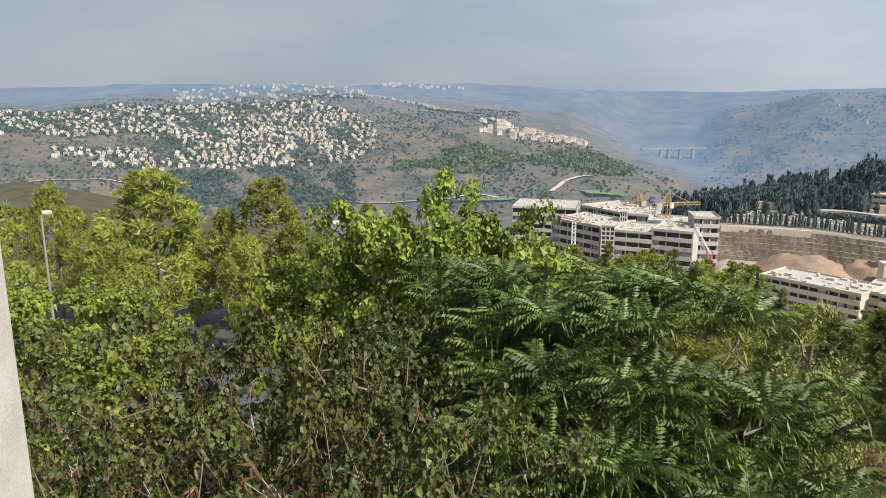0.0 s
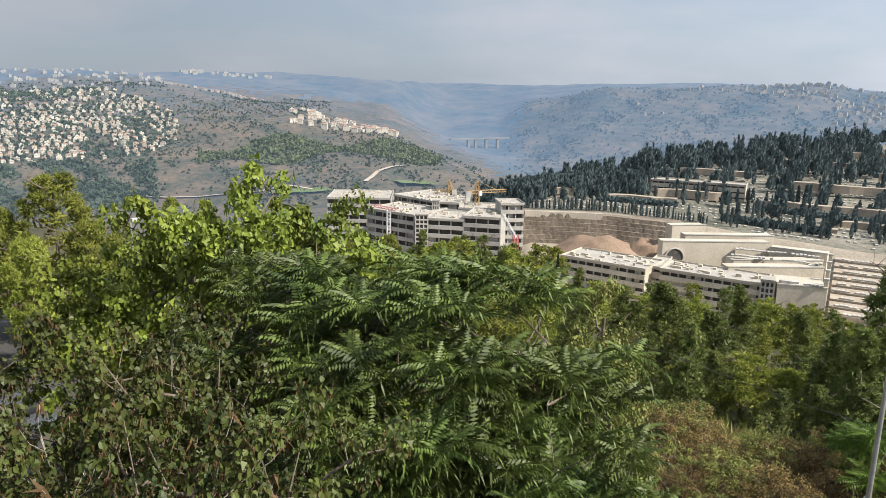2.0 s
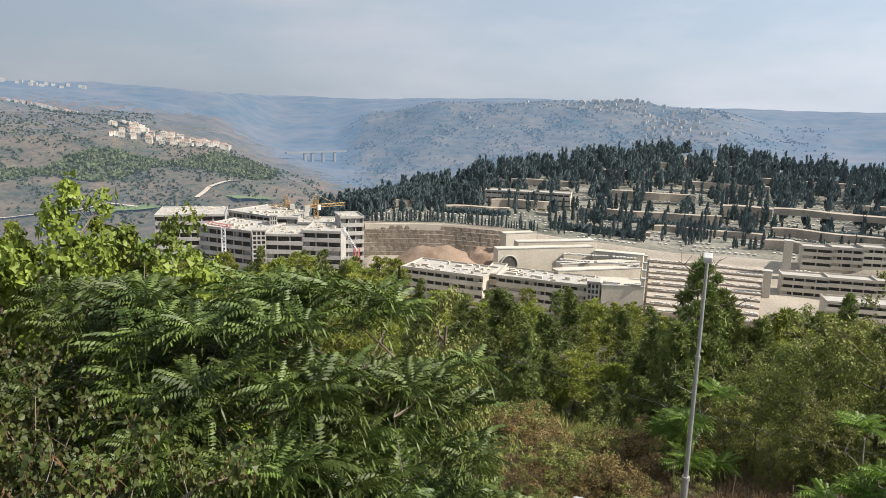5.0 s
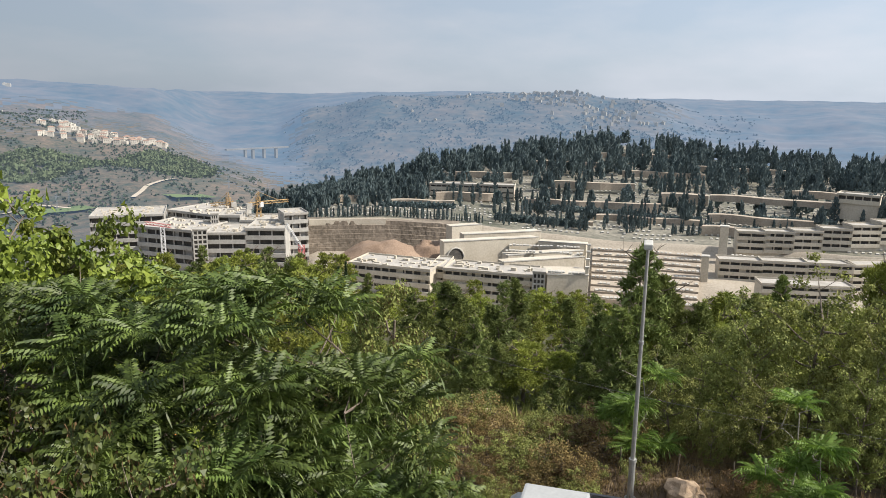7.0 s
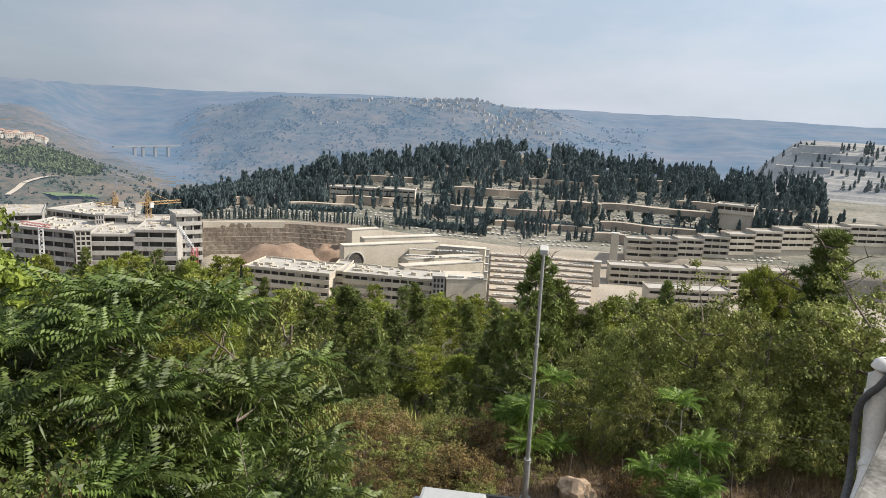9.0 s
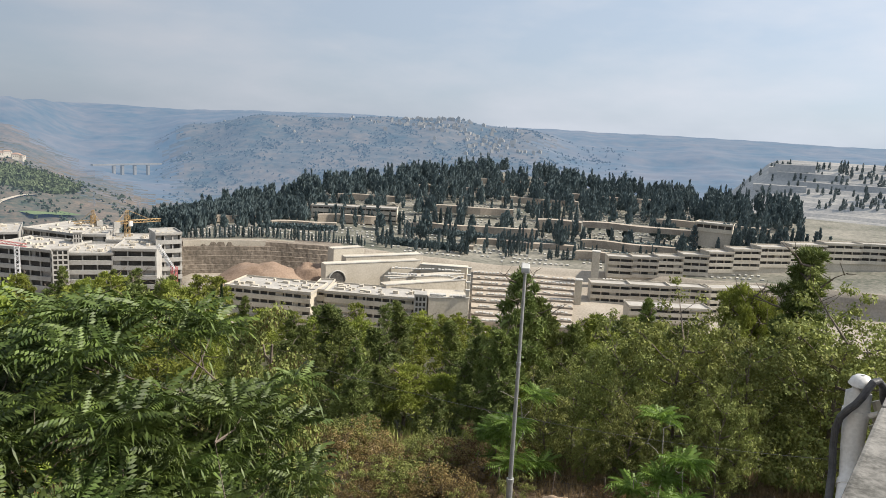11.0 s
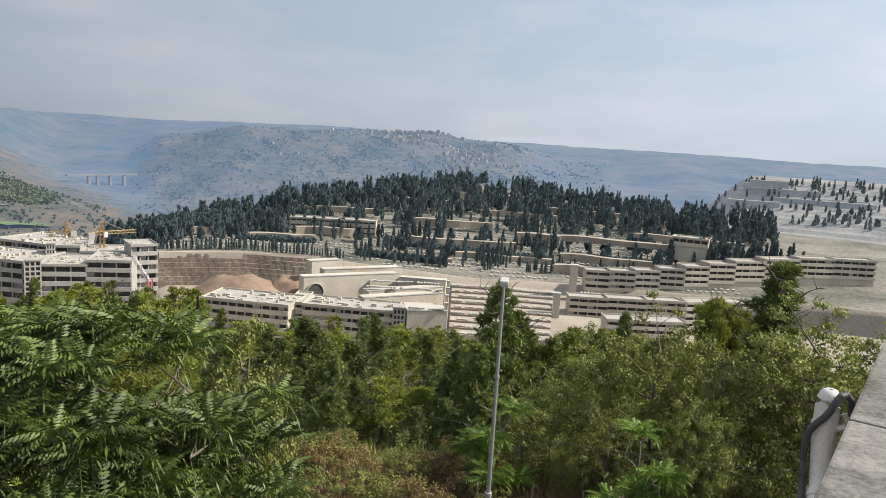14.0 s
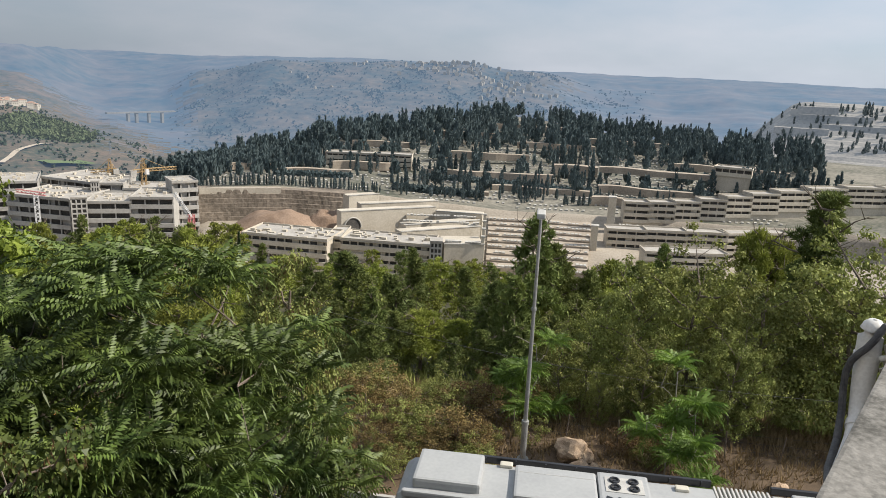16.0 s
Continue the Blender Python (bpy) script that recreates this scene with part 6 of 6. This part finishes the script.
# ---- the articulated bus ----
def bus():
    ob = thing("articulated_bus", ROADM @ Matrix.Translation((-3.6, 18.95, 0.0)), "white articulated city bus passing on the road", "bus")
    W, H = 2.55, 3.3

    def shell(name, x0, x1, front):
        """A body with rounded roof edges, from its cross-section."""
        prof = [(0.0, 0.32), (0.0, 1.15), (0.03, 2.9), (0.10, 3.16), (0.30, 3.28), (0.8, H), (W - 0.8, H), (W - 0.30, 3.28), (W - 0.10, 3.16), (W - 0.03, 2.9), (W, 1.15), (W, 0.32)]
        vs, fs = [], []
        xs = [x0, x0 + 0.08, x0 + 0.3, x0 + 0.8, x1 - 0.1, x1] if front else [x0, x0 + 0.1, x1 - 0.6, x1 - 0.2, x1 - 0.05, x1]
        sh = [0.86, 0.93, 0.985, 1, 1, 1] if front else [1, 1, 1, 0.985, 0.95, 0.9]
        for x, s in zip(xs, sh):
            for y, z in prof:
                vs.append((x, W / 2 + (y - W / 2) * (0.5 + 0.5 * s), 0.32 + (z - 0.32) * s))
        n = len(prof)
        for i in range(len(xs) - 1):
            for k in range(n):
                j = (k + 1) % n
                fs.append((i * n + k, i * n + j, (i + 1) * n + j, (i + 1) * n + k)[::-1])
        fs += [tuple(range(n)), tuple((len(xs) - 1) * n + k for k in range(n))[::-1]]
        return part(name, (vs, fs), WHITEPAINT, ob)

    front = shell("front_body", 0.0, 9.8, True)
    rear = shell("rear_body", 11.6, 18.4, False)
    for x0, x1, body in ((0.35, 9.6, front), (11.8, 18.1, rear)):
        n = max(1, int((x1 - x0) / 1.55))
        for side in (-0.012, W - 0.028):
            for k in range(n):
                a = x0 + (x1 - x0) * k / n
                part("side_window", boxes((a + 0.03, a + (x1 - x0) / n - 0.03, side, side + 0.04, 1.2, 2.75), bevel=0.01), BLACK, body, "black tinted window")
        part("window_band", boxes((x0, x1, -0.004, 0.05, 2.78, 2.98)), BLACK, body)
    part("windscreen", boxes((-0.03, 0.06, 0.25, W - 0.25, 1.0, 2.75), bevel=0.02), BLACK, front, "black glass windscreen")
    # front shoulder of the roof and its black side
    part("roof_step", boxes((0.25, 3.4, 0.03, 0.22, 3.2, 3.4), bevel=0.05), WHITEPAINT, front)
    part("roof_edge", boxes((3.3, 9.7, 0.02, 0.10, 3.05, 3.26), bevel=0.03), BLACK, front)
    # roof pods
    part("front_pod", boxes((0.5, 2.6, 0.45, W - 0.25, H - 0.1, H + 0.30), bevel=0.10), WHITEPAINT, front)
    pod = part("battery_cover", boxes((3.6, 6.15, 0.30, W - 0.45, H - 0.1, H + 0.20), bevel=0.09), WHITEPAINT, front)
    part("lid_seam", boxes((3.75, 6.1, W - 0.90, W - 0.885, H + 0.19, H + 0.206)), GREYP, pod)
    unit_ = part("cooling_unit", boxes((6.17, 7.75, 0.25, W - 0.40, H - 0.1, H + 0.24), bevel=0.09), WHITEPAINT, front)
    part("fan_plate", boxes((6.38, 7.55, 1.02, 1.85, H + 0.235, H + 0.262), bevel=0.01), GREYP, unit_)
    for x in (6.68, 7.25):
        for y in (1.25, 1.64):
            ring = [(x + math.cos(2 * math.pi * k / 18) * 0.135, y + math.sin(2 * math.pi * k / 18) * 0.135, H + 0.285) for k in range(19)]
            part("fan", joined([tube(ring, [0.04] * 19, 6), tube([(x, y, H + 0.262), (x, y, H + 0.30)], (0.06, 0.05), 10)]), BLACK, unit_, "black fan ring")
            part("fan_well", tube([(x, y, H + 0.263), (x, y, H + 0.268)], (0.13, 0.13), 18), DARK_FILL, unit_)
    for k in range(4):
        x = 6.32 + 0.34 * k
        bm = bmesh.new()
        f = bm.faces.new([bm.verts.new(p) for p in ((x + 0.08, 0.78, H + 0.246), (x, 0.50, H + 0.246), (x + 0.20, 0.44, H + 0.246), (x + 0.30, 0.68, H + 0.246))])
        r = bmesh.ops.extrude_face_region(bm, geom=[f])
        bmesh.ops.translate(bm, vec=(0, 0, 0.012), verts=[v for v in r["geom"] if isinstance(v, bmesh.types.BMVert)])
        part("vent", bm, BLACK, unit_, "dark slanted vent")
    for x, y in ((3.1, 2.1), (8.6, 1.85), (14.5, 1.6)):
        part("roof_hatch", boxes((x, x + 0.42, y, y + 0.28, H - 0.03, H + 0.10), bevel=0.05), BEIGE, front if x < 10 else rear, "beige roof cap")
    part("rear_pod", boxes((12.1, 17.0, 0.35, W - 0.35, H - 0.1, H + 0.16), bevel=0.08), WHITEPAINT, rear)
    # far edge rail
    part("edge_rail", boxes((2.4, 9.8, W - 0.08, W + 0.05, 3.18, 3.42), bevel=0.03), BLACK, front)
    part("edge_rail", boxes((11.6, 14.6, W - 0.08, W + 0.05, 3.18, 3.42), bevel=0.03), BLACK, rear)
    part("edge_rail", boxes((14.6, 18.0, W - 0.10, W + 0.05, 3.18, 3.44), bevel=0.03), GREENP, rear, "green painted edge rail")
    for k in range(8):
        x = 2.6 + k * 0.98
        part("rail_clip", boxes((x, x + 0.05, W - 0.14, W - 0.07, 3.22, 3.40)), BLACK, front)
    bellows = None
    for k in range(13):
        mm = Matrix.Translation((9.85 + k * 0.135, 0, 0))
        if bellows is None:
            bellows = part("bellows_fold", boxes((0, 0.07, 0.05, W - 0.05, 0.5, 3.26), bevel=0.02), GREYP, ob, "grey rubber bellows fold")
            bellows.matrix_local = mm
        else:
            share("bellows_fold", bellows, ob, mm)
    part("bellows_core", boxes((9.8, 11.62, 0.15, W - 0.15, 0.45, 3.17)), BLACK, ob)
    for x in (2.6, 8.4, 15.9):
        for y in (0.02, W - 0.32):
            ring = tube([(x, y, 0.5), (x, y + 0.30, 0.5)], (0.5, 0.5), 20)
            w = part("wheel", ring, BLACK, ob)
            part("rim", tube([(x, y - 0.015, 0.5), (x, y + 0.315, 0.5)], (0.3, 0.3), 16), GALV, w)


bus()


def parked(az, d, turn, paint, kind):
    """A car or van with glasshouse, wheels and bumpers."""
    g = at(az, d, -15.8)
    ob = thing(kind, Matrix.Translation(g) @ pose(0, 0, 0, 0, 0, turn), {"parked_car": "dark silver parked car half hidden below the trees", "service_truck": "white service truck with an orange cab below the trees"}[kind], "vehicle", "vehicles on the road")
    if kind == "parked_car":
        part("body", boxes((-2.1, 2.1, -0.88, 0.88, 0.3, 0.95), bevel=0.16), paint, ob)
        part("cabin", boxes((-1.2, 0.9, -0.76, 0.76, 0.93, 1.5), bevel=0.22), BLACK, ob, "dark glazed cabin")
        part("roof", boxes((-0.95, 0.6, -0.7, 0.7, 1.46, 1.53), bevel=0.03), paint, ob)
        R, xs = 0.32, (-1.3, 1.3)
    else:
        part("box_body", boxes((-3.2, 1.4, -1.1, 1.1, 0.8, 2.7), bevel=0.05), WHITEPAINT, ob)
        part("cab", boxes((1.5, 3.2, -1.05, 1.05, 0.5, 2.5), bevel=0.15), ORANGE, ob, "orange cab")
        part("windscreen", boxes((3.1, 3.22, -0.9, 0.9, 1.4, 2.3), bevel=0.03), BLACK, ob)
        R, xs = 0.45, (-2.2, 2.3)
    for x in xs:
        for y in (-0.9, 0.68):
            part("wheel", tube([(x, y, R), (x, y + 0.22, R)], (R, R), 16), BLACK, ob)


parked(5.2, 30.0, -48, WHITEPAINT, "service_truck")
parked(-22.5, 38, -48, CARGREY, "parked_car")
parked(-25.0, 30, -48, CARGREY, "parked_car")
parked(-17.5, 36, -48, CARGREY, "parked_car")


# ---- the house of the viewer ----
def own_house():
    # the projecting wall beside the terrace
    c = at(-32.0, 5.0, 0)
    bm = bmesh.new()
    box(bm, -3.0, 0.0, -5.5, 0.0, -EYE - 0.3, 2.4, bevel=0.04)
    ob = part("wall_west", bm, PLASTER)
    ob.matrix_world = Matrix.Translation(c) @ pose(0, 0, 0, 0, 0, 12)
    tagged(ob, "rough pale plastered wall projecting beside the terrace", "wall", kind="structure")
    # the parapet: x runs along it, y outward
    e = radians(90 - 78.3)
    m = Matrix.Translation((0.081 + 0.966, -0.064 + 0.328, EYE + 0.021 - 0.55)) @ Matrix.Rotation(e, 4, "Z")
    wall = part("parapet_wall", boxes((-3.9, 2.6, -0.26, -0.02, -EYE + 0.2, -0.10)), PLASTER)
    wall.matrix_world = m
    tagged(wall, "plastered parapet wall under the terrace edge", "wall", kind="structure")
    cop = thing("coping", m, "weathered grey stone coping on the terrace parapet", "coping", kind="structure")
    first = None
    for k in range(7):
        mm = Matrix.Translation((-3.9 + k * 0.93, 0, 0))
        if first is None:
            bm = boxes((0.0, 0.922, -0.42, 0.0, -0.095, 0.0), bevel=0.008)
            first = part("coping_stone", bm, COPING, cop)
            first.matrix_local = mm
        else:
            share("coping_stone", first, cop, mm)
    floor = part("terrace_floor", boxes((-3.9, 2.6, -4.0, -0.27, -1.3, -1.1)), COPING)
    floor.matrix_world = m
    tagged(floor, "stone floor of the terrace behind the parapet", "floor", kind="structure")
    back = part("wall_house", boxes((-3.9, 2.6, -4.3, -4.02, -EYE + 0.2, 2.2)), PLASTER)
    back.matrix_world = m
    tagged(back, "plastered house wall behind the terrace", "wall", kind="structure")
    # pipe and cable along the outer edge
    pipe = thing("drain_pipe", m, "scuffed white pipe with a hooked end along the parapet edge", "pipe")
    run = [(0.42, -0.03, -0.25), (0.50, 0.015, -0.262), (0.60, 0.036, -0.272), (0.72, 0.040, -0.272), (0.80, 0.042, -0.258), (0.855, 0.046, -0.222), (0.888, 0.052, -0.180), (0.905, 0.056, -0.13), (0.912, 0.058, -0.08),
           (0.914, 0.059, -0.035), (0.914, 0.058, -0.016), (0.913, 0.056, -0.002), (0.912, 0.055, 0.007), (0.912, 0.055, 0.011)]
    smooth = part("tube", tube(run, [0.021] * 5 + [0.022, 0.024, 0.026, 0.028, 0.028, 0.027, 0.023, 0.015, 0.004], 24), PIPE, pipe)
    smooth.data.polygons.foreach_set("use_smooth", [True] * len(smooth.data.polygons))
    part("clip", tube([(0.911, 0.058, -0.090), (0.912, 0.058, -0.076)], (0.031, 0.031), 24), PIPE, pipe)
    part("clip_tail", tube([(0.90, 0.030, -0.080), (0.90, 0.014, -0.070), (0.90, 0.010, -0.076)], (0.007, 0.006, 0.003), 8), PIPE, pipe)
    part("strap", tube([(0.83, 0.044, -0.240), (0.845, 0.045, -0.230)], (0.025, 0.025), 24), PIPE, pipe)
    part("wrapping", joined([tube([(0.935, 0.022, -0.05 - 0.03 * k), (0.93, 0.006 - 0.002 * k, -0.08 - 0.03 * k), (0.93, 0.004, -0.12 - 0.03 * k)], (0.012, 0.016, 0.010), 8) for k in range(3)]), BEIGE, pipe, "beige crumpled wrapping")
    cab = thing("power_cable", m, "thick dark cable twisted round the white pipe", "cable")
    run = [(0.46, -0.01, -0.28), (0.56, 0.045, -0.292), (0.68, 0.068, -0.290), (0.79, 0.074, -0.266), (0.850, 0.082, -0.215), (0.872, 0.090, -0.17), (0.879, 0.092, -0.125), (0.876, 0.085, -0.092), (0.874, 0.072, -0.070), (0.874, 0.058, -0.052), (0.878, 0.047, -0.032),
           (0.886, 0.039, -0.012), (0.893, 0.032, 0.003), (0.906, 0.023, 0.006), (0.920, 0.014, -0.008), (0.93, 0.009, -0.04), (0.935, 0.006, -0.09)]
    part("sheath", tube(run, [0.0085] * len(run), 12), CABLE, cab)


own_house()
